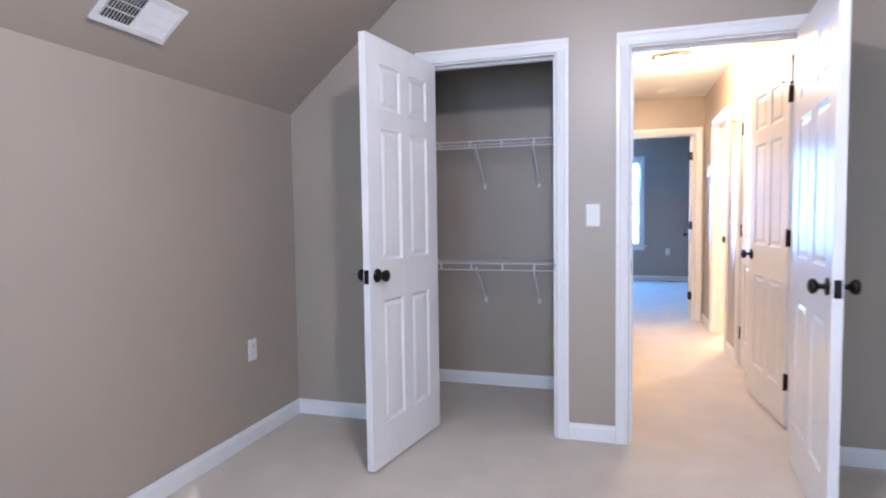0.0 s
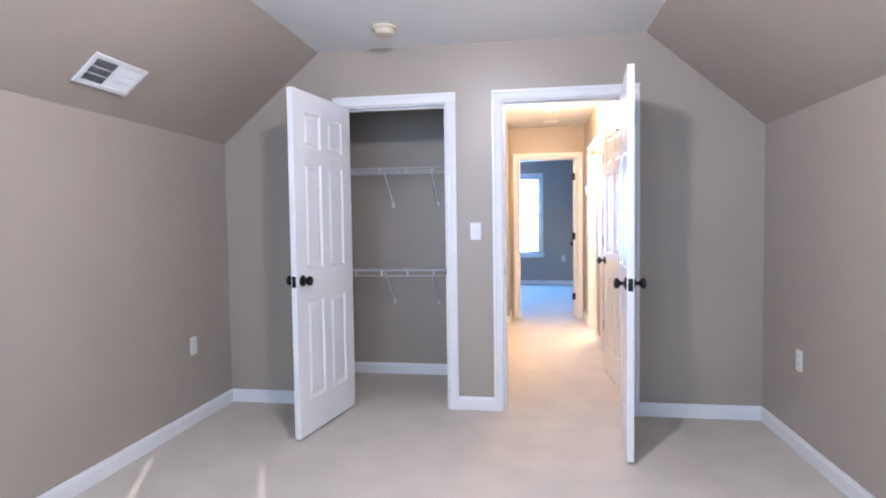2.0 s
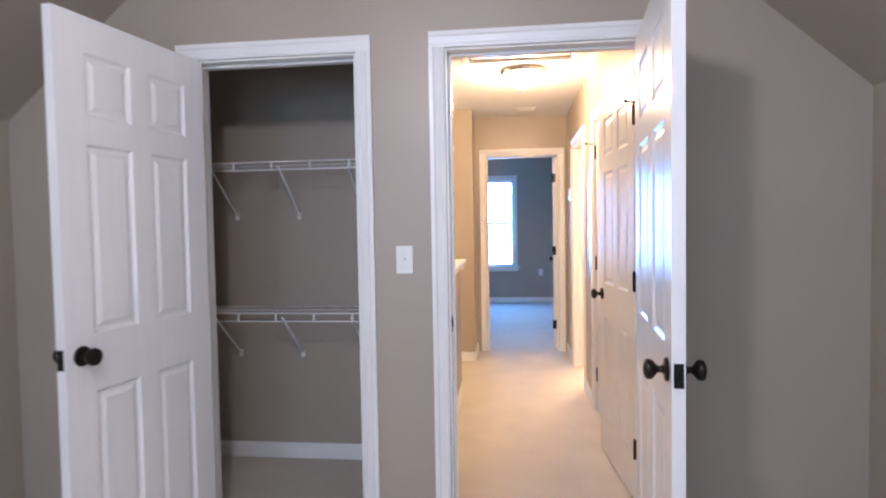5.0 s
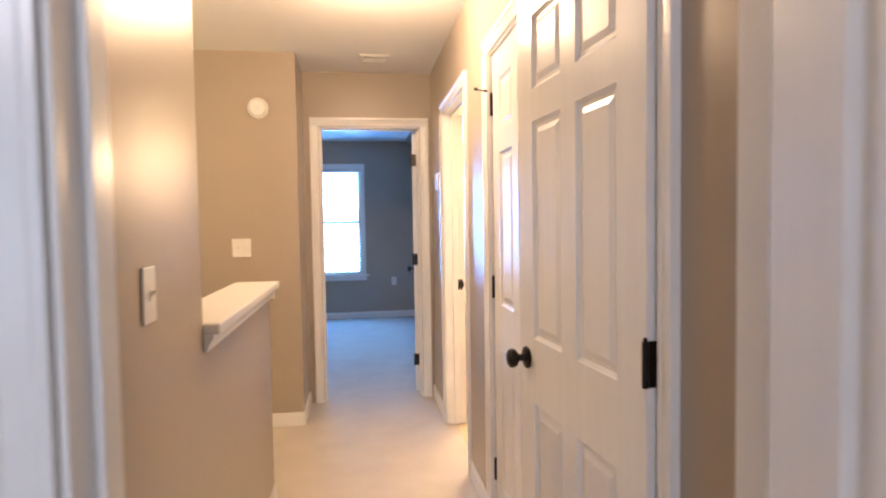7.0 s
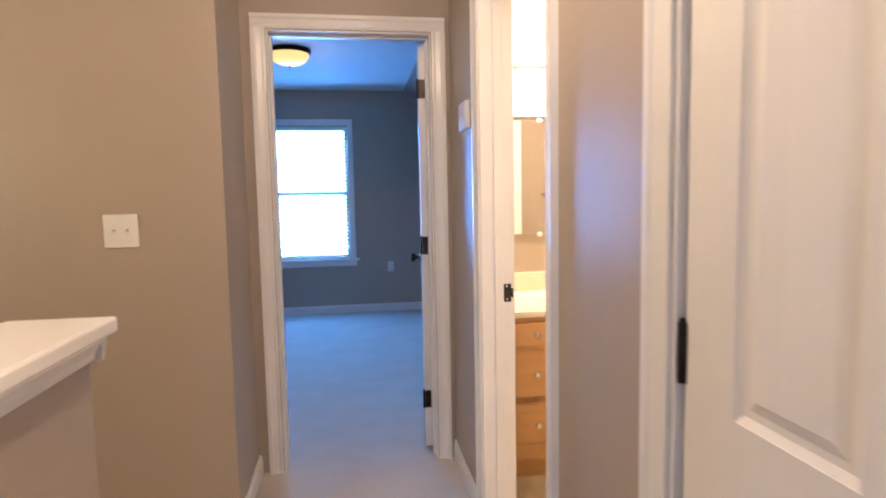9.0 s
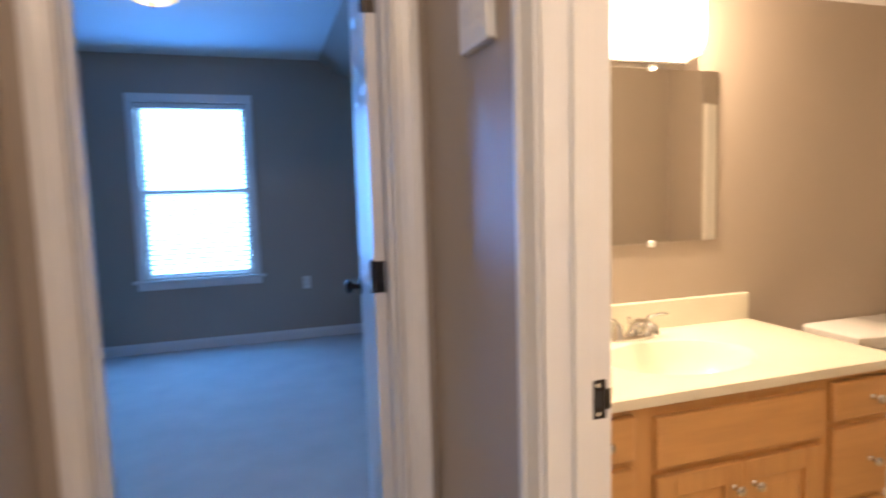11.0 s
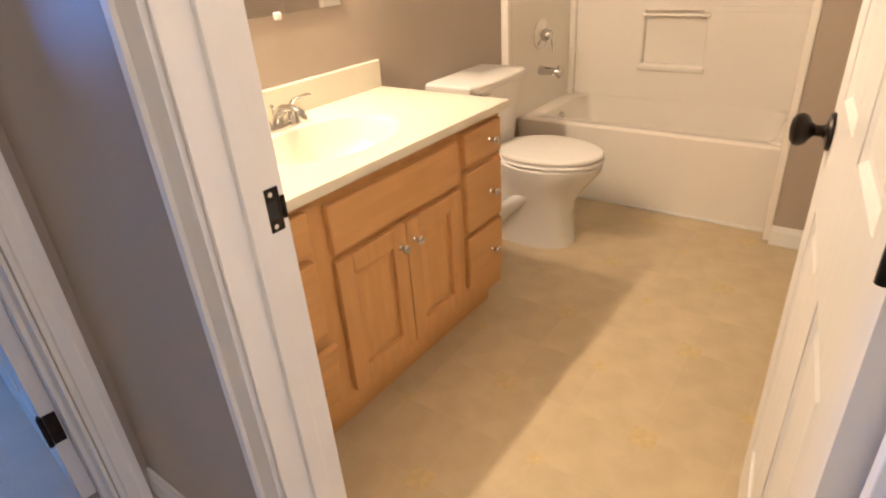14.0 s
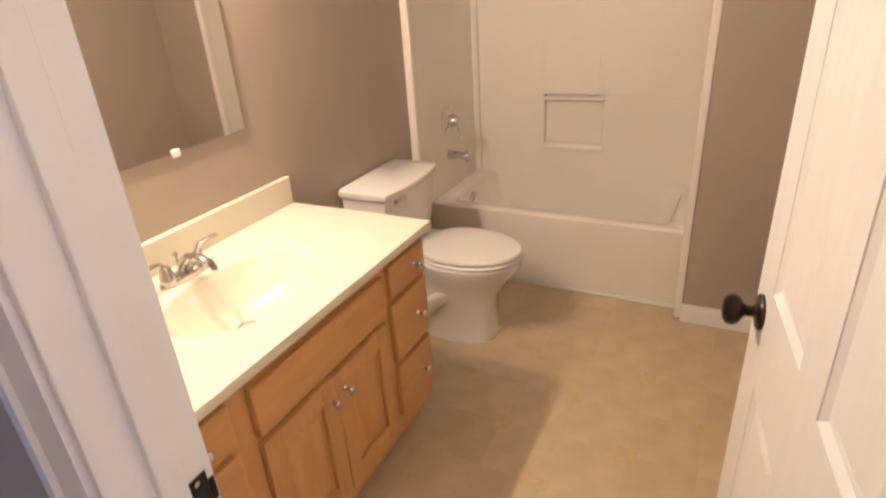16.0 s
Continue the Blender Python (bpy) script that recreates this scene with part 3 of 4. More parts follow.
# attic hatch with its moulding
hatch = thing("attic_hatch", "white attic access panel with moulded frame in the hall ceiling", "attic hatch", pose(0, 0, 0))
bm = bmesh.new()
box(bm, 0.07, 0.66, 2.436, 0.722, 1.775, 2.4495, 0.001)
part("hatch_panel", bm, WHITE, hatch)
for x0, y0, x1, y1 in ((0.0, 0.55, 0.06, 1.852), (0.735, 0.55, 0.795, 1.852), (0.06, 0.55, 0.735, 0.61), (0.06, 1.792, 0.735, 1.852)):
    bm = bmesh.new()
    box(bm, x0, y0, 2.428, x1, y1, 2.4495, 0.006, 2)
    box(bm, x0 + 0.012, y0 + 0.012, 2.422, x1 - 0.012, y1 - 0.012, 2.43, 0.003)
    part("moulding", bm, WHITE, hatch)
# Dark sheet that paints the shade between panel and moulding.
bm = bmesh.new()
box(bm, 0.06, 0.61, 2.446, 0.735, 1.792, 2.4492)
part("gap", bm, DARK, hatch, "gap round the panel, its shade painted as a dark sheet")


# ---- lamps ----
def dome(name, label, m, r, pan_mat, glass_mat):
    d = thing(name, label, "ceiling lamp", m)
    bm = bmesh.new()
    lathe(bm, [(r * 1.02, 0.0005), (r * 1.06, -0.014), (r * 1.0, -0.034), (r * 0.94, -0.036)], n=40)
    part("pan", bm, pan_mat, d, smooth=True)
    bm = bmesh.new()
    lathe(bm, [(r * 0.95, -0.034), (r * 0.93, -0.055), (r * 0.80, -0.085), (r * 0.55, -0.108), (r * 0.25, -0.118), (0.012, -0.120)], n=40)
    g = part("glass_bowl", bm, glass_mat, d, "lit frosted glass bowl", True)
    g.visible_shadow = False
    bm = bmesh.new()
    lathe(bm, [(0.012, -0.119), (0.013, -0.126), (0.006, -0.131), (0.008, -0.138), (0.002, -0.143)], n=14)
    part("finial", bm, pan_mat, d, smooth=True)
    return d


dome("ceiling_lamp", "lit frosted dome lamp with brushed metal pan on the hall ceiling", pose(0.432, 2.14, 2.45), 0.155, NICKEL, DOMEGLOW)
dome("ceiling_lamp", "lit amber dome lamp with bronze pan on the bedroom ceiling", pose(-0.03, 6.12, 2.50), 0.165, BRONZE, AMBERGLOW)
dome("ceiling_lamp", "lit frosted dome lamp on the flat bedroom ceiling", pose(-0.05, -1.92, 2.409), 0.15, NICKEL, ROOMGLOW)


# Unseen; its pendant form is made up to carry the stair light.
pl = thing("stair_glow_lamp", "unseen lit globe pendant, added for the glow on the stair wall", "pendant lamp", pose(-1.87, 2.40, 1.66))
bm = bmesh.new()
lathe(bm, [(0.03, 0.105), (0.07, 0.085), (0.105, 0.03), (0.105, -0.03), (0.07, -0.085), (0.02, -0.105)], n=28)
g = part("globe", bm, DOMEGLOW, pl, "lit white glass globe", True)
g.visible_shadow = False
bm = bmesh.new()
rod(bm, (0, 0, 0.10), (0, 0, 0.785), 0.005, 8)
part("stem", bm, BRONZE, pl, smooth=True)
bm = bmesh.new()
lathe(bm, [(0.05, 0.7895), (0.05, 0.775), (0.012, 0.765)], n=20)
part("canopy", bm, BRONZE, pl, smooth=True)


# ---- closet shelves ----
def wire_shelf(z, label):
    s = thing("wire_shelf", label, "wire shelf", pose(-0.905, 1.04, z), "wire shelves in the closet")
    x0, x1, dep = -0.712, 0.712, 0.305
    for k in range(57):
        bm = bmesh.new()
        x = x0 + 0.008 + k * (x1 - x0 - 0.016) / 56
        rod(bm, (x, -0.004, 0), (x, -dep, 0), 0.0015, 5)
        part("deck_wire", bm, WIRE, s)
    for y, zz, r in ((-0.008, -0.004, 0.003), (-0.15, -0.004, 0.003), (-dep, 0.0, 0.0035), (-dep, -0.042, 0.0035)):
        bm = bmesh.new()
        rod(bm, (x0, y, zz), (x1, y, zz), r, 8)
        part("long_rod", bm, WIRE, s)
    for k in range(7):
        bm = bmesh.new()
        x = x0 + 0.10 + k * 0.205
        box(bm, x - 0.006, -dep - 0.004, -0.043, x + 0.006, -dep + 0.004, 0.003, 0.002)
        part("lip_clip", bm, WIRE, s)
    for x in (-0.335, 0.035, 0.405):
        bm = bmesh.new()
        rod(bm, (x, -dep + 0.004, -0.022), (x, -0.012, -0.268), 0.006, 8)
        part("brace", bm, WIRE, s, smooth=True)
        bm = bmesh.new()
        box(bm, x - 0.011, -0.016, -0.295, x + 0.011, -0.0005, -0.255, 0.003)
        part("wall_clip", bm, PLASTIC, s)
    return s


wire_shelf(1.672, "white coated wire closet shelf with diagonal braces")
wire_shelf(0.885, "white coated wire closet shelf with diagonal braces")


# ---- windows ----
def sash_window(name, label, x0, x1, z0, z1, face, out, slat_gap, tilt, gl=0.004, gr=0.004):
    """Double-hung window in a wall along x; face is the room-side plane, out = -1 if the room lies toward -y."""
    w = tagged(new(name), label, "window", kind="structure")
    s = -out

    def y(d):
        return face + s * d

    def bx(bm, xa, da, za, xb, db, zb, bev=0.002):
        ya, yb = sorted((y(da), y(db)))
        box(bm, xa, ya, za, xb, yb, zb, bev)

    for a, b, c, d in ((x0 - 0.062, z0, x0, z1), (x1, z0, x1 + 0.062, z1), (x0 - 0.062, z1, x1 + 0.062, z1 + 0.072)):
        bm = bmesh.new()
        bx(bm, a, -0.018, b, c, -0.0005, d, 0.004)
        part("window_casing", bm, WHITE, w)
    bm = bmesh.new()
    bx(bm, x0 - 0.10, -0.045, z0 - 0.025, x1 + 0.10, 0.05, z0, 0.006)
    bx(bm, x0 - 0.065, -0.016, z0 - 0.085, x1 + 0.065, -0.0005, z0 - 0.026, 0.004)
    part("window_sill", bm, WHITE, w)
    zm = (z0 + z1) / 2
    for za, zb, d in ((z0, zm + 0.02, 0.070), (zm - 0.02, z1, 0.098)):
        bm = bmesh.new()
        bx(bm, x0, d, za, x0 + 0.04, d + 0.026, zb)
        bx(bm, x1 - 0.04, d, za, x1, d + 0.026, zb)
        bx(bm, x0 + 0.04, d, za, x1 - 0.04, d + 0.026, za + 0.04)
        bx(bm, x0 + 0.04, d, zb - 0.04, x1 - 0.04, d + 0.026, zb)
        part("window_frame", bm, WHITE, w)
        bm = bmesh.new()
        bx(bm, x0 + 0.04, d + 0.011, za + 0.04, x1 - 0.04, d + 0.015, zb - 0.04, 0)
        g = part("pane", bm, GLASS, w)
        g.visible_shadow = False
    bl = thing("window_blind", "white horizontal slat blind lowered in the window", "blind", pose(0, 0, 0))
    bm = bmesh.new()
    bx(bm, x0 + gl, 0.015, z1 - 0.045, x1 - gr, 0.060, z1 - 0.004, 0.003)
    part("headrail", bm, BLIND, bl)
    n = int((z1 - z0 - 0.08) / slat_gap)
    first = None
    for k in range(n):
        z = z1 - 0.06 - k * slat_gap
        if first is None:
            bm = bmesh.new()
            c, sn = 0.022 * math.cos(radians(tilt)), 0.022 * math.sin(radians(tilt))
            rows = []
            for x in (x0 + gl + 0.002, x1 - gr - 0.002):
                rows.append([(x, -c, -sn), (x, 0, 0.003), (x, c, sn), (x, c, sn + 0.002), (x, 0, 0.005), (x, -c, -sn + 0.002)])
            loft(bm, rows)
            first = mesh("slat", bm, BLIND)
        o = new("slat", first)
        o.location = (0, y(0.040), z)
        o.parent = bl
    bm = bmesh.new()
    bx(bm, x0 + gl + 0.002, 0.028, z0 + 0.004, x1 - gr - 0.002, 0.052, z0 + 0.018, 0.003)
    part("bottom_rail", bm, BLIND, bl)
    return w


sash_window("window_1", "white double-hung window of the far bedroom, overexposed daylight", *WIN, 0.625, 2.11, WY, -1, 0.042, 12)
sash_window("window_2", "unseen white double-hung window behind a closed blind", 0.05, 0.81, 0.6, 2.06, -4.82, 1, 0.030, 68, 0.042, 0.090)
# Second back window: unseen, its place made up for the room's bluish daylight.
sash_window("window_3", "unseen white double-hung window behind a closed blind", -1.09, -0.41, 0.6, 2.06, -4.82, 1, 0.030, 68)
bm = bmesh.new()
box(bm, -2.2, 9.2, -0.6, 2.0, 9.25, 3.6)
setting("backdrop", bm, SKYGLOW, "bright overcast sky outside the window", "backdrop")


# ---- bathroom ----
VX0, VX1, VF, VB = HX + T + 0.002, 2.165, 3.632, 4.18
van = thing("vanity_cabinet", "honey maple bathroom vanity cabinet with drawers and two doors", "vanity", pose(0, 0, 0))
bm = bmesh.new()
box(bm, VX0, VF + 0.02, 0.105, VX1, VB, 0.62)
box(bm, VX0, VF, 0.105, VX1, VF + 0.02, 0.759, 0.001)
box(bm, VX1 - 0.018, VF + 0.02, 0.62, VX1, VB, 0.759)
box(bm, VX0, VF + 0.02, 0.62, VX0 + 0.018, VB, 0.759)
box(bm, VX0 + 0.002, VF + 0.065, 0.004, VX1 - 0.002, VB, 0.105)
part("body", bm, MAPLE, van)
bm = bmesh.new()
box(bm, VX0, VF + 0.058, 0.0035, VX1 - 0.006, VF + 0.066, 0.10)
part("toe_kick", bm, MAPLE_H, van)


def pull(parent, x, y, z):
    bm = bmesh.new()
    lathe(bm, [(0.009, 0), (0.008, 0.003), (0.005, 0.006), (0.005, 0.014), (0.011, 0.019), (0.014, 0.024), (0.011, 0.029), (0.003, 0.031)], Matrix.Translation((x, y, z)) @ pose(0, 0, 0, 90), 16)
    part("knob", bm, NICKEL, parent, "satin nickel knob", True)


def drawer_front(x0, x1, z0, z1, knob=True, lean=0.0):
    bm = bmesh.new()
    vs = box(bm, x0, VF - 0.020, z0, x1, VF - 0.0008, z1)
    es = [e for v in vs for e in v.link_edges if all(w.co.y < VF - 0.015 for w in e.verts)]
    bmesh.ops.bevel(bm, geom=list(set(es)), offset=0.007, segments=3, profile=0.6, affect="EDGES")
    if lean:
        for v in bm.verts:
            v.co.y -= lean * (v.co.z - z0) / (z1 - z0)
    d = part("drawer_front", bm, MAPLE_H, van)
    if knob:
        pull(d, (x0 + x1) / 2 + 0.035, VF - 0.020 - lean / 2, (z0 + z1) / 2)
    return d


def cabinet_door(x0, x1, z0, z1, kx):
    f = 0.055
    d = None
    bm = bmesh.new()
    for a, b, c, e in ((x0, z0, x0 + f, z1), (x1 - f, z0, x1, z1), (x0 + f, z0, x1 - f, z0 + f), (x0 + f, z1 - f, x1 - f, z1)):
        box(bm, a, VF - 0.020, b, c, VF - 0.0008, e, 0.002)
    d = part("door", bm, MAPLE, van)
    bm = bmesh.new()

    def ring(i, y):
        return [(x0 + f + i, y, z0 + f + i), (x1 - f - i, y, z0 + f + i), (x1 - f - i, y, z1 - f - i), (x0 + f + i, y, z1 - f - i)]

    loft(bm, [ring(-0.002, VF - 0.006), ring(0.004, VF - 0.008), ring(0.026, VF - 0.016), ring(0.028, VF - 0.0165)], caps=True)
    part("door_panel", bm, MAPLE, d)
    pull(d, kx, VF - 0.020, z1 - 0.065)
    return d


for x0, x1 in ((1.937, 2.148), (1.062, 1.302)):
    drawer_front(x0, x1, 0.628, 0.736)
    drawer_front(x0, x1, 0.400, 0.606)
    drawer_front(x0, x1, 0.186, 0.378, lean=0.030 if x0 < 1.5 else 0.0)
drawer_front(1.364, 1.900, 0.592, 0.724, knob=False)
cabinet_door(1.364, 1.629, 0.165, 0.572, 1.600)
cabinet_door(1.634, 1.898, 0.165, 0.572, 1.664)

# countertop with its sunk oval basin
CX, CY, RX, RY, ZT = 1.632, 3.862, 0.235, 0.165, 0.785
top = thing("countertop", "cream cultured marble vanity top with oval basin", "countertop", pose(0, 0, 0))
bm = bmesh.new()
N = 48
x0, x1, y0, y1 = VX0 + 0.002, 2.192, 3.602, 4.158


def on_rect(k):
    a = 2 * math.pi * k / N
    dx, dy = math.cos(a) * RX, math.sin(a) * RY
    s = min(((x1 - CX) / dx) if dx > 1e-6 else 1e9, ((x0 - CX) / dx) if dx < -1e-6 else 1e9, ((y1 - CY) / dy) if dy > 1e-6 else 1e9, ((y0 - CY) / dy) if dy < -1e-6 else 1e9)
    return CX + dx * s, CY + dy * s


def oval(f, z, oy=0.0):
    return [(CX + RX * f * math.cos(2 * math.pi * k / N), CY + oy + RY * f * math.sin(2 * math.pi * k / N), z) for k in range(N)]


rect = [on_rect(k) for k in range(N)]
for cx, cy in ((x0, y0), (x1, y0), (x1, y1), (x0, y1)):
    k = min(range(N), key=lambda q: (rect[q][0] - cx) ** 2 + (rect[q][1] - cy) ** 2)
    rect[k] = (cx, cy)
loft(bm, [[(a, b, ZT - 0.025) for a, b in rect], [(a, b, ZT - 0.004) for a, b in rect],
          [(CX + (a - CX) * 0.996, CY + (b - CY) * 0.994, ZT) for a, b in rect],
          oval(1.06, ZT), oval(1.0, ZT - 0.003), oval(0.95, ZT - 0.018), oval(0.86, ZT - 0.055), oval(0.70, ZT - 0.095), oval(0.45, ZT - 0.120, 0.012), oval(0.12, ZT - 0.130, 0.025)], caps=False)
part("top_with_basin", bm, MARBLE, top, smooth=True)
bm = bmesh.new()
box(bm, VX0 + 0.002, 4.158, ZT - 0.03, 2.192, 4.1795, ZT + 0.098, 0.004, 2)
part("backsplash", bm, MARBLE, top)
bm = bmesh.new()
lathe(bm, [(0.031, -0.131), (0.032, -0.127), (0.024, -0.125), (0.023, -0.128), (0.016, -0.122), (0.004, -0.120)], Matrix.Translation((CX, CY + 0.025, ZT)), 24)
part("drain", bm, CHROME, top, "chrome basin drain", True)

# faucet
fa = thing("faucet", "polished chrome two-handle basin faucet", "faucet", pose(CX - 0.01, 4.070, ZT))
bm = bmesh.new()
loft(bm, [[(0.085 * f * math.cos(a) * (1 if abs(math.cos(a)) > 0.2 else 1), 0.027 * f * math.sin(a), z) for a in [2 * math.pi * k / 24 for k in range(24)]] for f, z in ((1, 0.0), (1, 0.010), (0.9, 0.018), (0.6, 0.022))])
part("base_plate", bm, CHROME, fa, smooth=True)
bm = bmesh.new()
path = [(0, 0.004, 0.015, 0.020), (0, -0.008, 0.045, 0.017), (0, -0.035, 0.066, 0.015), (0, -0.075, 0.072, 0.013), (0, -0.110, 0.064, 0.012), (0, -0.122, 0.050, 0.011)]
loft(bm, [[(x + r * math.cos(2 * math.pi * k / 14), y + 0.6 * r * math.sin(2 * math.pi * k / 14), z + 0.7 * r * math.sin(2 * math.pi * k / 14)) for k in range(14)] for x, y, z, r in path])
part("spout", bm, CHROME, fa, smooth=True)
bm = bmesh.new()
rod(bm, (0, 0.018, 0.02), (0, 0.018, 0.062), 0.003)
lathe(bm, [(0.003, 0.06), (0.007, 0.064), (0.006, 0.070), (0.002, 0.072)], Matrix.Translation((0, 0.018, 0)), 12)
part("lift_rod", bm, CHROME, fa, smooth=True)
for sx in (-1, 1):
    bm = bmesh.new()
    lathe(bm, [(0.024, 0.008), (0.021, 0.028), (0.015, 0.046), (0.013, 0.054), (0.005, 0.058)], Matrix.Translation((sx * 0.055, 0, 0)), 20)
    pts = [(0.050, 0.0, 0.052, 0.010), (0.066, 0.0, 0.070, 0.009), (0.090, -0.006, 0.076, 0.0075), (0.118, -0.012, 0.078, 0.009), (0.128, -0.014, 0.076, 0.004)]
    loft(bm, [[(sx * x, y + r * math.cos(2 * math.pi * k / 12), z + 0.55 * r * math.sin(2 * math.pi * k / 12)) for k in range(12)] for x, y, z, r in pts])
    part("handle", bm, CHROME, fa, smooth=True)

# mirror and vanity light
mi = thing("wall_mirror", "frameless rectangular mirror held by clips above the vanity", "mirror", pose(0, 0, 0))
bm = bmesh.new()
box(bm, 1.235, 4.1735, 1.086, 2.048, 4.1795, 1.682, 0.001)
part("mirror_glass", bm, MIRROR, mi)
for x in (1.42, 1.772):
    for z in (1.084, 1.684):
        bm = bmesh.new()
        box(bm, x - 0.013, 4.166, z - 0.011, x + 0.013, 4.179, z + 0.011, 0.003)
        part("clip", bm, PLASTIC, mi, "clear mirror clip")
vl = thing("vanity_light", "lit bathroom wall lamp with a white wrap-round diffuser above the mirror", "wall lamp", pose(0, 0, 0))
bm = bmesh.new()
box(bm, 1.27, 4.150, 1.700, 1.905, 4.1795, 1.935, 0.004, 2)
part("back_plate", bm, METALW, vl)
bm = bmesh.new()
ring = [(4.151, 1.706), (4.085, 1.712), (4.060, 1.745), (4.055, 1.82), (4.060, 1.895), (4.085, 1.925), (4.151, 1.930)]
loft(bm, [[(x, y, z) for y, z in ring] for x in (1.283, 1.892)])
g = part("diffuser", bm, BULBGLOW, vl, "lit white acrylic diffuser")
g.visible_shadow = False

# toilet
def egg(cx, cy, w, back, front, z, n=32, sq=1.0):
    """An egg-shaped ring: front toward -y."""
    ring = []
    for k in range(n):
        a = 2 * math.pi * k / n
        c, s = math.cos(a), math.sin(a)
        x = math.copysign(abs(c) ** sq, c) * w
        y = s * (back if s > 0 else front)
        ring.append((cx + x, cy + y, z))
    return ring


TX, TY = 2.742, 3.755
to = thing("toilet", "white two-piece china toilet with closed lid", "toilet", pose(0, 0, 0))
bm = bmesh.new()
loft(bm, [egg(TX, TY + 0.02, 0.128, 0.33, 0.175, 0.003, sq=0.75), egg(TX, TY + 0.02, 0.128, 0.33, 0.175, 0.02, sq=0.75), egg(TX, TY + 0.02, 0.122, 0.32, 0.170, 0.035, sq=0.75), egg(TX, TY + 0.02, 0.116, 0.29, 0.165, 0.15, sq=0.8),
          egg(TX, TY + 0.015, 0.122, 0.24, 0.175, 0.22), egg(TX, TY, 0.152, 0.22, 0.215, 0.30), egg(TX, TY, 0.176, 0.22, 0.258, 0.355), egg(TX, TY, 0.180, 0.22, 0.266, 0.385), egg(TX, TY, 0.172, 0.215, 0.256, 0.393)])
part("bowl", bm, CHINA, to, smooth=True)
bm = bmesh.new()
tr = [(TX - 0.105, TY + 0.02, 0.25, 0.030), (TX - 0.115, TY + 0.09, 0.19, 0.036), (TX - 0.115, TY + 0.16, 0.13, 0.042), (TX - 0.110, TY + 0.23, 0.17, 0.045), (TX - 0.09, TY + 0.30, 0.30, 0.045)]
loft(bm, [[(x + 0.8 * r * math.cos(2 * math.pi * k / 14), y + r * math.sin(2 * math.pi * k / 14) * 0.6, z + r * math.sin(2 * math.pi * k / 14) * 0.8) for k in range(14)] for x, y, z, r in tr])
part("trapway", bm, CHINA, to, smooth=True)
bm = bmesh.new()
loft(bm, [egg(TX, TY + 0.24, 0.185, 0.10, 0.10, 0.36, sq=0.5), egg(TX, TY + 0.24, 0.190, 0.11, 0.11, 0.395, sq=0.5)])
part("tank_shelf", bm, CHINA, to, smooth=True)
for nm, z0, z1, g in (("seat", 0.395, 0.412, 0.0), ("lid", 0.414, 0.437, -0.003)):
    bm = bmesh.new()
    loft(bm, [egg(TX, TY, 0.180 + g, 0.195, 0.266 + g, z0), egg(TX, TY, 0.184 + g, 0.20, 0.270 + g, (z0 + z1) / 2), egg(TX, TY, 0.178 + g, 0.195, 0.264 + g, z1 - 0.002), egg(TX, TY, 0.150, 0.16, 0.225, z1 + (0.003 if nm == "lid" else 0))])
    part(nm, bm, CHINA, to, smooth=True)
bm = bmesh.new()


def tank_ring(w, y0, y1, z, bow):
    pts = []
    for k in range(9):
        u = -1 + 2 * k / 8
        pts.append((TX - 0.045 + w * u, y0 - bow * (1 - u * u), z))
    pts += [(TX - 0.045 + w, y1, z), (TX - 0.045 - w, y1, z)]
    return pts


loft(bm, [tank_ring(0.190, 3.99, 4.165, 0.40, 0.015), tank_ring(0.205, 3.975, 4.168, 0.54, 0.02), tank_ring(0.212, 3.965, 4.168, 0.698, 0.022)])
part("tank", bm, CHINA, to, smooth=True)
bm = bmesh.new()
loft(bm, [tank_ring(0.222, 3.955, 4.172, 0.698, 0.024), tank_ring(0.226, 3.950, 4.173, 0.708, 0.026), tank_ring(0.226, 3.950, 4.173, 0.725, 0.026), tank_ring(0.214, 3.962, 4.168, 0.735, 0.026)])
part("tank_lid", bm, CHINA, to, smooth=True)
bm = bmesh.new()
lathe(bm, [(0.013, 0), (0.013, 0.008), (0.008, 0.012)], Matrix.Translation((TX - 0.19, 3.958, 0.675)) @ pose(0, 0, 0, 90), 14)
box(bm, TX - 0.195, 3.938, 0.668, TX - 0.125, 3.948, 0.680, 0.003)
part("flush_lever", bm, CHROME, to, "chrome flush lever")

# bathtub and its moulded surround
AX, BX, Y0, Y1 = 3.245, 3.868, 2.868, 4.172
tub = thing("bathtub", "white acrylic alcove bathtub", "bathtub", pose(0, 0, 0))
bm = bmesh.new()


def tub_ring(ix, iy, z, r):
    pts = []
    xa, xb, ya, yb = AX + ix, BX - ix * 0.16, Y0 + iy, Y1 - iy
    for cx, cy, a0 in ((xb - r, yb - r, 0), (xa + r, yb - r, 90), (xa + r, ya + r, 180), (xb - r, ya + r, 270)):
        for k in range(7):
            a = radians(a0 + 15 * k)
            pts.append((cx + r * math.cos(a), cy + r * math.sin(a), z))
    return pts


loft(bm, [tub_ring(0.006, 0.0, 0.004, 0.004), tub_ring(0.002, 0.0, 0.05, 0.004), tub_ring(0.002, 0.0, 0.33, 0.004), tub_ring(0.0, 0.0, 0.345, 0.004), tub_ring(0.0, 0.0, 0.388, 0.004), tub_ring(0.010, 0.004, 0.398, 0.01),
          tub_ring(0.075, 0.07, 0.396, 0.08), tub_ring(0.088, 0.09, 0.385, 0.09), tub_ring(0.11, 0.14, 0.20, 0.10), tub_ring(0.14, 0.20, 0.10, 0.10)])
part("tub_shell", bm, ACRYL, tub, smooth=True)
bm = bmesh.new()
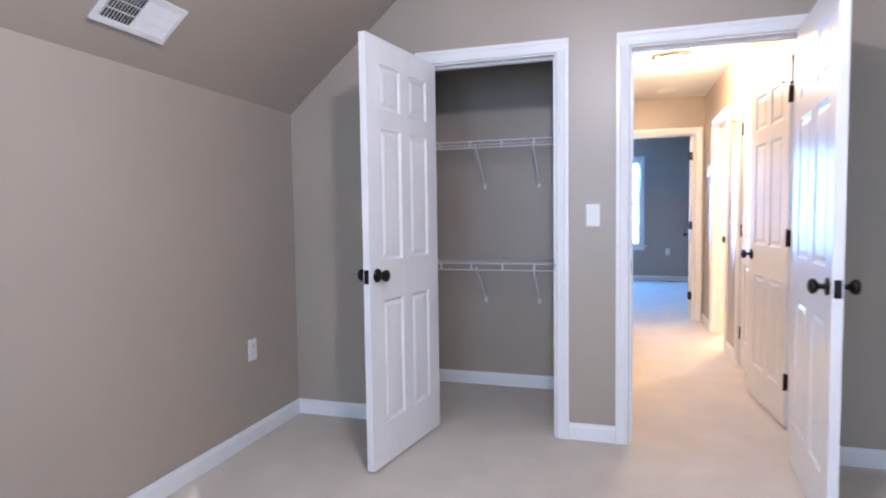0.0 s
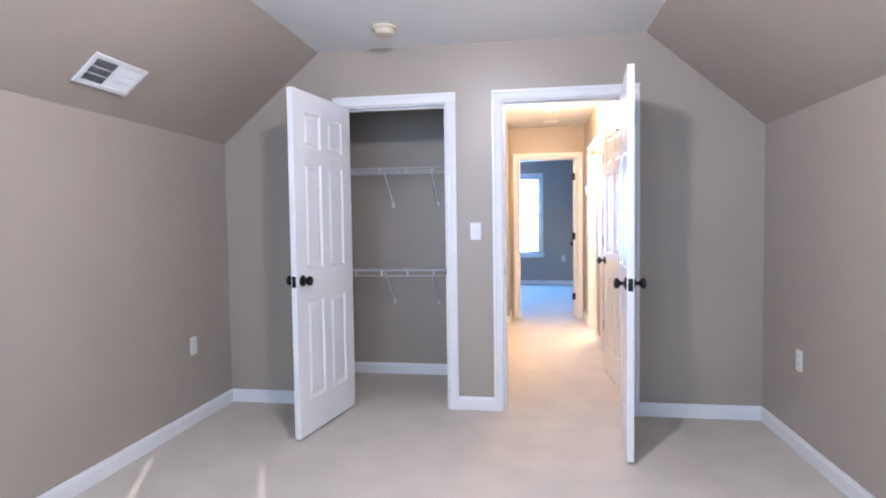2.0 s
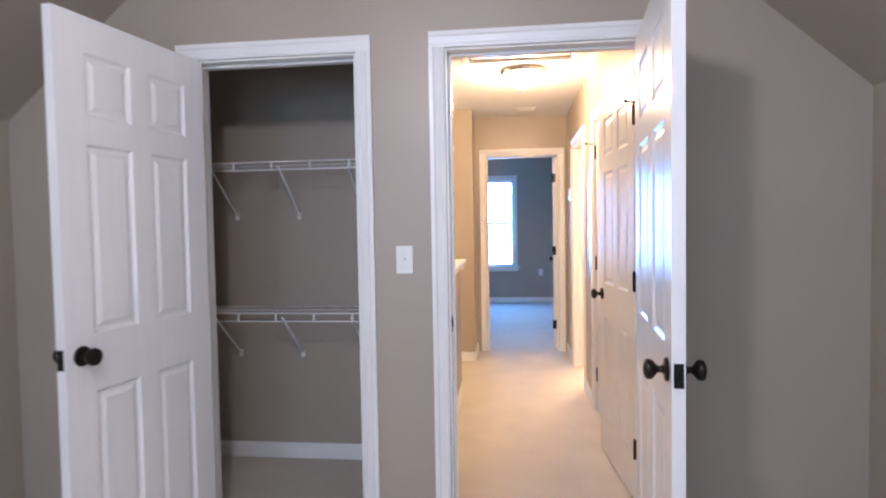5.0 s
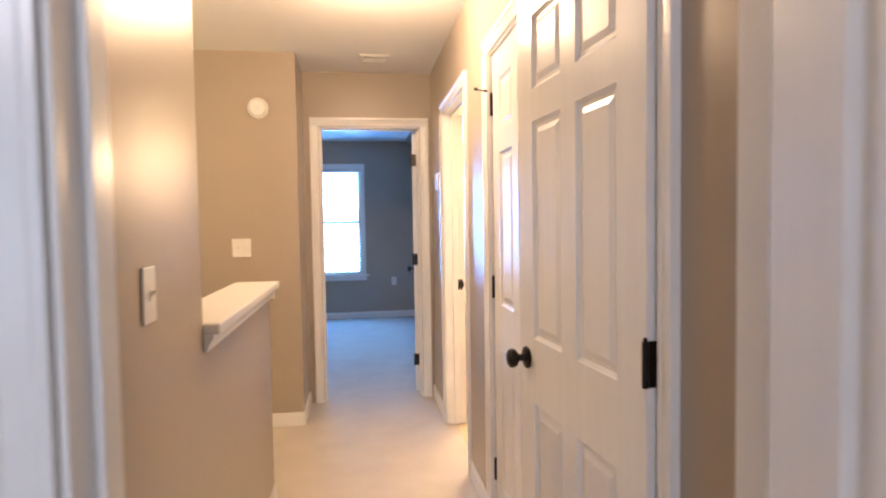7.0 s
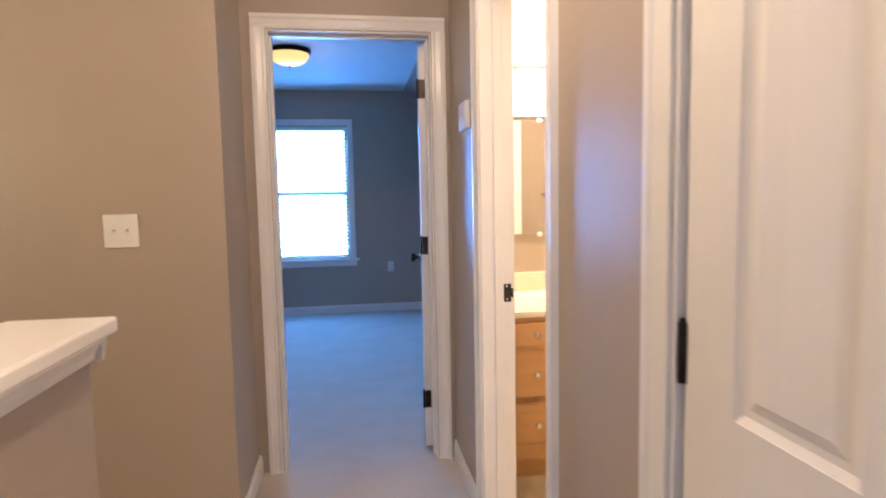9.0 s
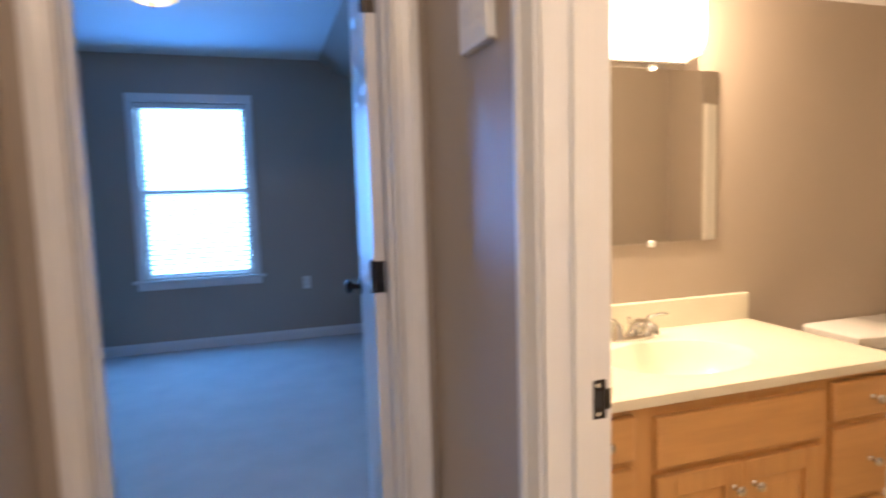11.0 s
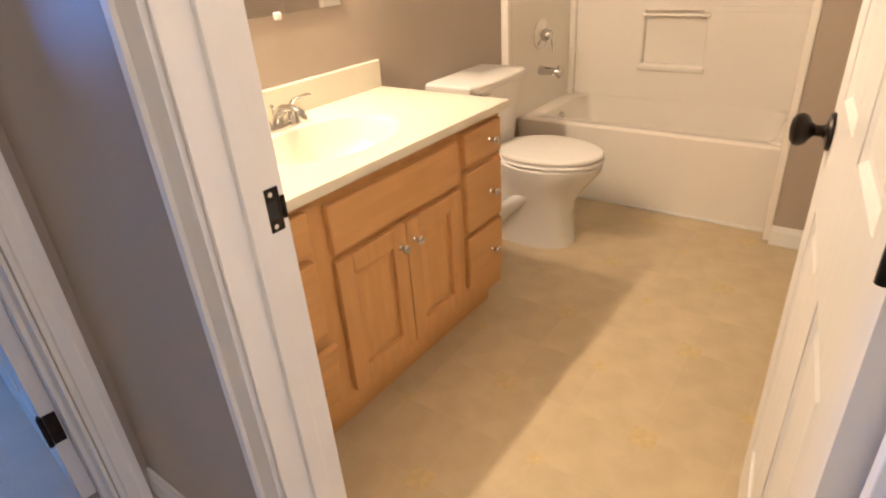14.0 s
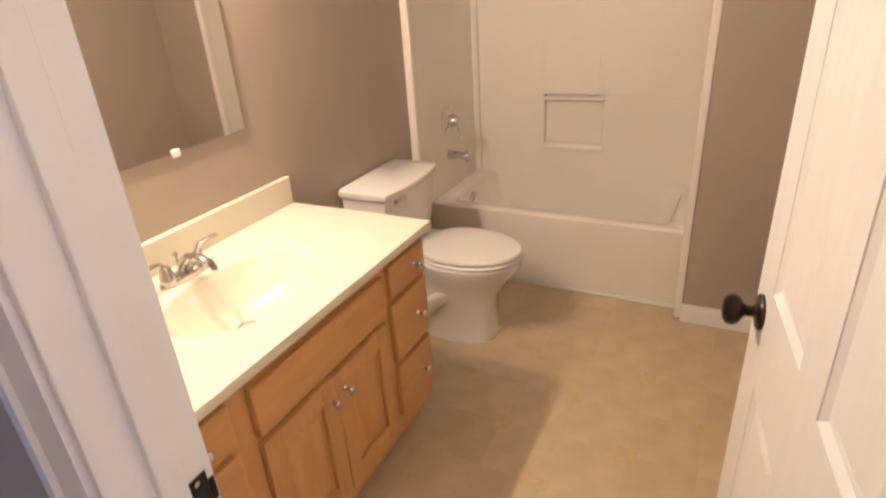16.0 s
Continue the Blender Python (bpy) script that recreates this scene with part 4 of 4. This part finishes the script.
box(bm, AX - 0.010, Y0, 0.0035, AX + 0.004, Y1, 0.016, 0.003)
part("caulk_strip", bm, PLASTIC, tub, "white caulk strip along the floor")
bm = bmesh.new()
lathe(bm, [(0.036, 0), (0.036, 0.006), (0.028, 0.012), (0.004, 0.013)], Matrix.Translation((AX + 0.31, Y1 - 0.105, 0.325)) @ pose(0, 0, 0, 98), 20)
part("overflow_plate", bm, CHROME, tub, "chrome overflow plate", True)

su = thing("tub_surround", "glossy white moulded tub surround with niche and grab bar", "tub surround", pose(0, 0, 0))
ZS0, ZS1 = 0.397, 1.785
NY0, NY1, NZ0, NZ1 = 3.405, 3.735, 0.585, 0.865
bm = bmesh.new()


def yz(x, y0, y1, z0, z1):
    return [(x, y0, z0), (x, y1, z0), (x, y1, z1), (x, y0, z1)]


loft(bm, [yz(3.929, Y0 + 0.02, Y1 - 0.02, ZS0, ZS1), yz(3.848, Y0 + 0.02, Y1 - 0.02, ZS0, ZS1), yz(3.848, NY0, NY1, NZ0, NZ1), yz(3.852, NY0 + 0.004, NY1 - 0.004, NZ0 + 0.004, NZ1 - 0.004), yz(3.880, NY0 + 0.008, NY1 - 0.008, NZ0 + 0.008, NZ1 - 0.008)])
part("back_panel", bm, ACRYL, su)
bm = bmesh.new()
box(bm, 3.843, Y0 + 0.02, 0.86, 3.850, NY0 - 0.02, 0.885, 0.003, 2)
part("ledge", bm, ACRYL, su)
bm = bmesh.new()
box(bm, 3.836, NY0 - 0.01, NZ0 - 0.03, 3.852, NY1 + 0.012, NZ0 - 0.002, 0.006, 2)
part("ledge", bm, ACRYL, su)
for y in (NY1 + 0.012, NY0 + 0.02):
    bm = bmesh.new()
    box(bm, 3.8462, y - 0.010, NZ1 - 0.02, 3.850, y + 0.010, ZS1 - 0.002, 0.0018, 2)
    part("raised_rib", bm, ACRYL, su)
for y0, y1 in ((Y1 - 0.022, 4.1795), (Y0 - 0.002, Y0 + 0.022)):
    bm = bmesh.new()
    box(bm, 3.105 if y0 > 3.5 else NIB + 0.002, y0, ZS0 if y0 < 3.5 else ZS0, 3.929, y1, ZS1, 0.004, 2)
    part("side_panel", bm, ACRYL, su)
bm = bmesh.new()
box(bm, 3.098, Y1 - 0.034, 0.02, 3.142, 4.1795, ZS1 + 0.006, 0.007, 2)
part("flange", bm, ACRYL, su, "rounded front flange of the surround")
bm = bmesh.new()
box(bm, NIB - 0.006, Y0 - 0.002, 0.012, NIB + 0.034, Y0 + 0.030, ZS1 + 0.006, 0.007, 2)
part("flange", bm, ACRYL, su, "rounded front flange of the surround")
for y in (Y0 + 0.03, Y1 - 0.03):
    bm = bmesh.new()
    rod(bm, (3.843, y, ZS0), (3.843, y, ZS1), 0.024, 16)
    part("corner_cove", bm, ACRYL, su, smooth=True)
bm = bmesh.new()
rod(bm, (3.838, NY0 - 0.01, NZ1 - 0.022), (3.838, NY1 + 0.005, NZ1 - 0.022), 0.008, 14)
part("grab_bar", bm, ACRYL, su, "white bar across the niche", True)

VXC = 3.46
va = thing("shower_valve", "chrome single-lever tub and shower valve", "shower valve", pose(VXC, Y1 - 0.022, 0.785, 90))
bm = bmesh.new()
lathe(bm, [(0.078, 0.0005), (0.078, 0.004), (0.060, 0.012), (0.034, 0.016), (0.030, 0.020)], n=32)
part("escutcheon", bm, CHROME, va, smooth=True)
bm = bmesh.new()
lathe(bm, [(0.029, 0.018), (0.027, 0.055), (0.022, 0.066), (0.005, 0.068)], n=24)
loft(bm, [[(x + r * math.cos(2 * math.pi * k / 12), y, z + 0.5 * r * math.sin(2 * math.pi * k / 12)) for k in range(12)] for x, y, z, r in ((0, 0.0, 0.058, 0.015), (0.004, -0.03, 0.066, 0.012), (0.008, -0.075, 0.070, 0.009), (0.010, -0.095, 0.070, 0.005))])
part("lever", bm, CHROME, va, smooth=True)
sp = thing("tub_spout", "chrome tub spout on the surround wall", "tub spout", pose(VXC, Y1 - 0.022, 0.600, 90))
bm = bmesh.new()
loft(bm, [[(r * math.cos(2 * math.pi * k / 18), oy + r * 0.85 * math.sin(2 * math.pi * k / 18), z) for k in range(18)] for z, r, oy in ((0.0005, 0.030, 0), (0.03, 0.028, 0), (0.08, 0.024, -0.001), (0.118, 0.024, -0.004), (0.128, 0.019, -0.006))])
rod(bm, (0, -0.012, 0.108), (0, -0.032, 0.112), 0.014, 14)
part("spout_body", bm, CHROME, sp, smooth=True)
bm = bmesh.new()
rod(bm, (0, 0.018, 0.108), (0, 0.034, 0.108), 0.005, 10)
part("diverter_knob", bm, CHROME, sp, smooth=True)
sh = thing("shower_fixture", "chrome shower head on a short arm", "shower head", pose(VXC, 4.179, 1.86))
bm = bmesh.new()
rod(bm, (0, 0, 0), (0, -0.07, 0.004), 0.009, 12)
rod(bm, (0, -0.07, 0.004), (0, -0.125, -0.04), 0.009, 12)
part("arm", bm, CHROME, sh, smooth=True)
bm = bmesh.new()
lathe(bm, [(0.012, 0.0), (0.018, 0.012), (0.034, 0.045), (0.036, 0.056), (0.030, 0.058)], Matrix.Translation((0, -0.12, -0.036)) @ pose(0, 0, 0, 130), 22)
part("spray_head", bm, CHROME, sh, smooth=True)
bm = bmesh.new()
lathe(bm, [(0.030, 0.0005), (0.028, 0.008), (0.012, 0.012)], pose(0, 0, 0, 90), 20)
part("wall_flange", bm, CHROME, sh, smooth=True)

# towel bar on the wall behind the bathroom door, mirrored in the glass
tb = thing("towel_bar", "chrome towel bar on the bathroom wall", "towel bar", pose(2.28, SW, 1.30))
bm = bmesh.new()
rod(bm, (-0.30, 0.065, 0), (0.30, 0.065, 0), 0.008, 12)
part("bar", bm, CHROME, tb, smooth=True)
for x in (-0.30, 0.30):
    bm = bmesh.new()
    rod(bm, (x, 0.001, 0), (x, 0.075, 0), 0.013, 14, 0.010)
    part("post", bm, CHROME, tb, smooth=True)

# printed tiles of the vinyl: large squares with small insets where corners meet
tile_mesh = {}


def floor_piece(name, x0, y0, x1, y1, mat, lift, label=""):
    w, d = round(x1 - x0, 4), round(y1 - y0, 4)
    key = (w, d, mat.name)
    if key not in tile_mesh:
        bm = bmesh.new()
        box(bm, -w / 2, -d / 2, 0, w / 2, d / 2, 0.0004)
        tile_mesh[key] = mesh(name, bm, mat)
    o = new(name, tile_mesh[key])
    o.location = ((x0 + x1) / 2, (y0 + y1) / 2, 0.003 + lift)
    o.parent = bath_floor
    return tagged(o, label)


GX, GY, PX, PY = 1.772, 2.940, 0.450, 0.440
for i in range(-4, 8):
    for j in range(-2, 6):
        xa, xb = GX + i * PX / 2 + 0.001, GX + (i + 1) * PX / 2 - 0.001
        ya, yb = GY + j * PY / 2 + 0.001, GY + (j + 1) * PY / 2 - 0.001
        xa, xb, ya, yb = max(xa, 1.03), min(xb, 3.232), max(ya, 2.56), min(yb, 4.17)
        if xb - xa > 0.02 and yb - ya > 0.02:
            floor_piece("tile", xa, ya, xb, yb, VTILE, 0.0)
for i in range(-1, 4):
    for j in range(-1, 3):
        for dx, dy, h, nm in ((0, 0, 0.034, "large"), (PX / 2, PY / 2, 0.020, "small")):
            x, y = GX + i * PX + dx, GY + j * PY + dy
            if 1.06 < x < 3.2 and 2.6 < y < 4.1:
                floor_piece("inset", x - h, y - h, x + h, y + h, VDOT, 0.0004, "yellow stone inset")
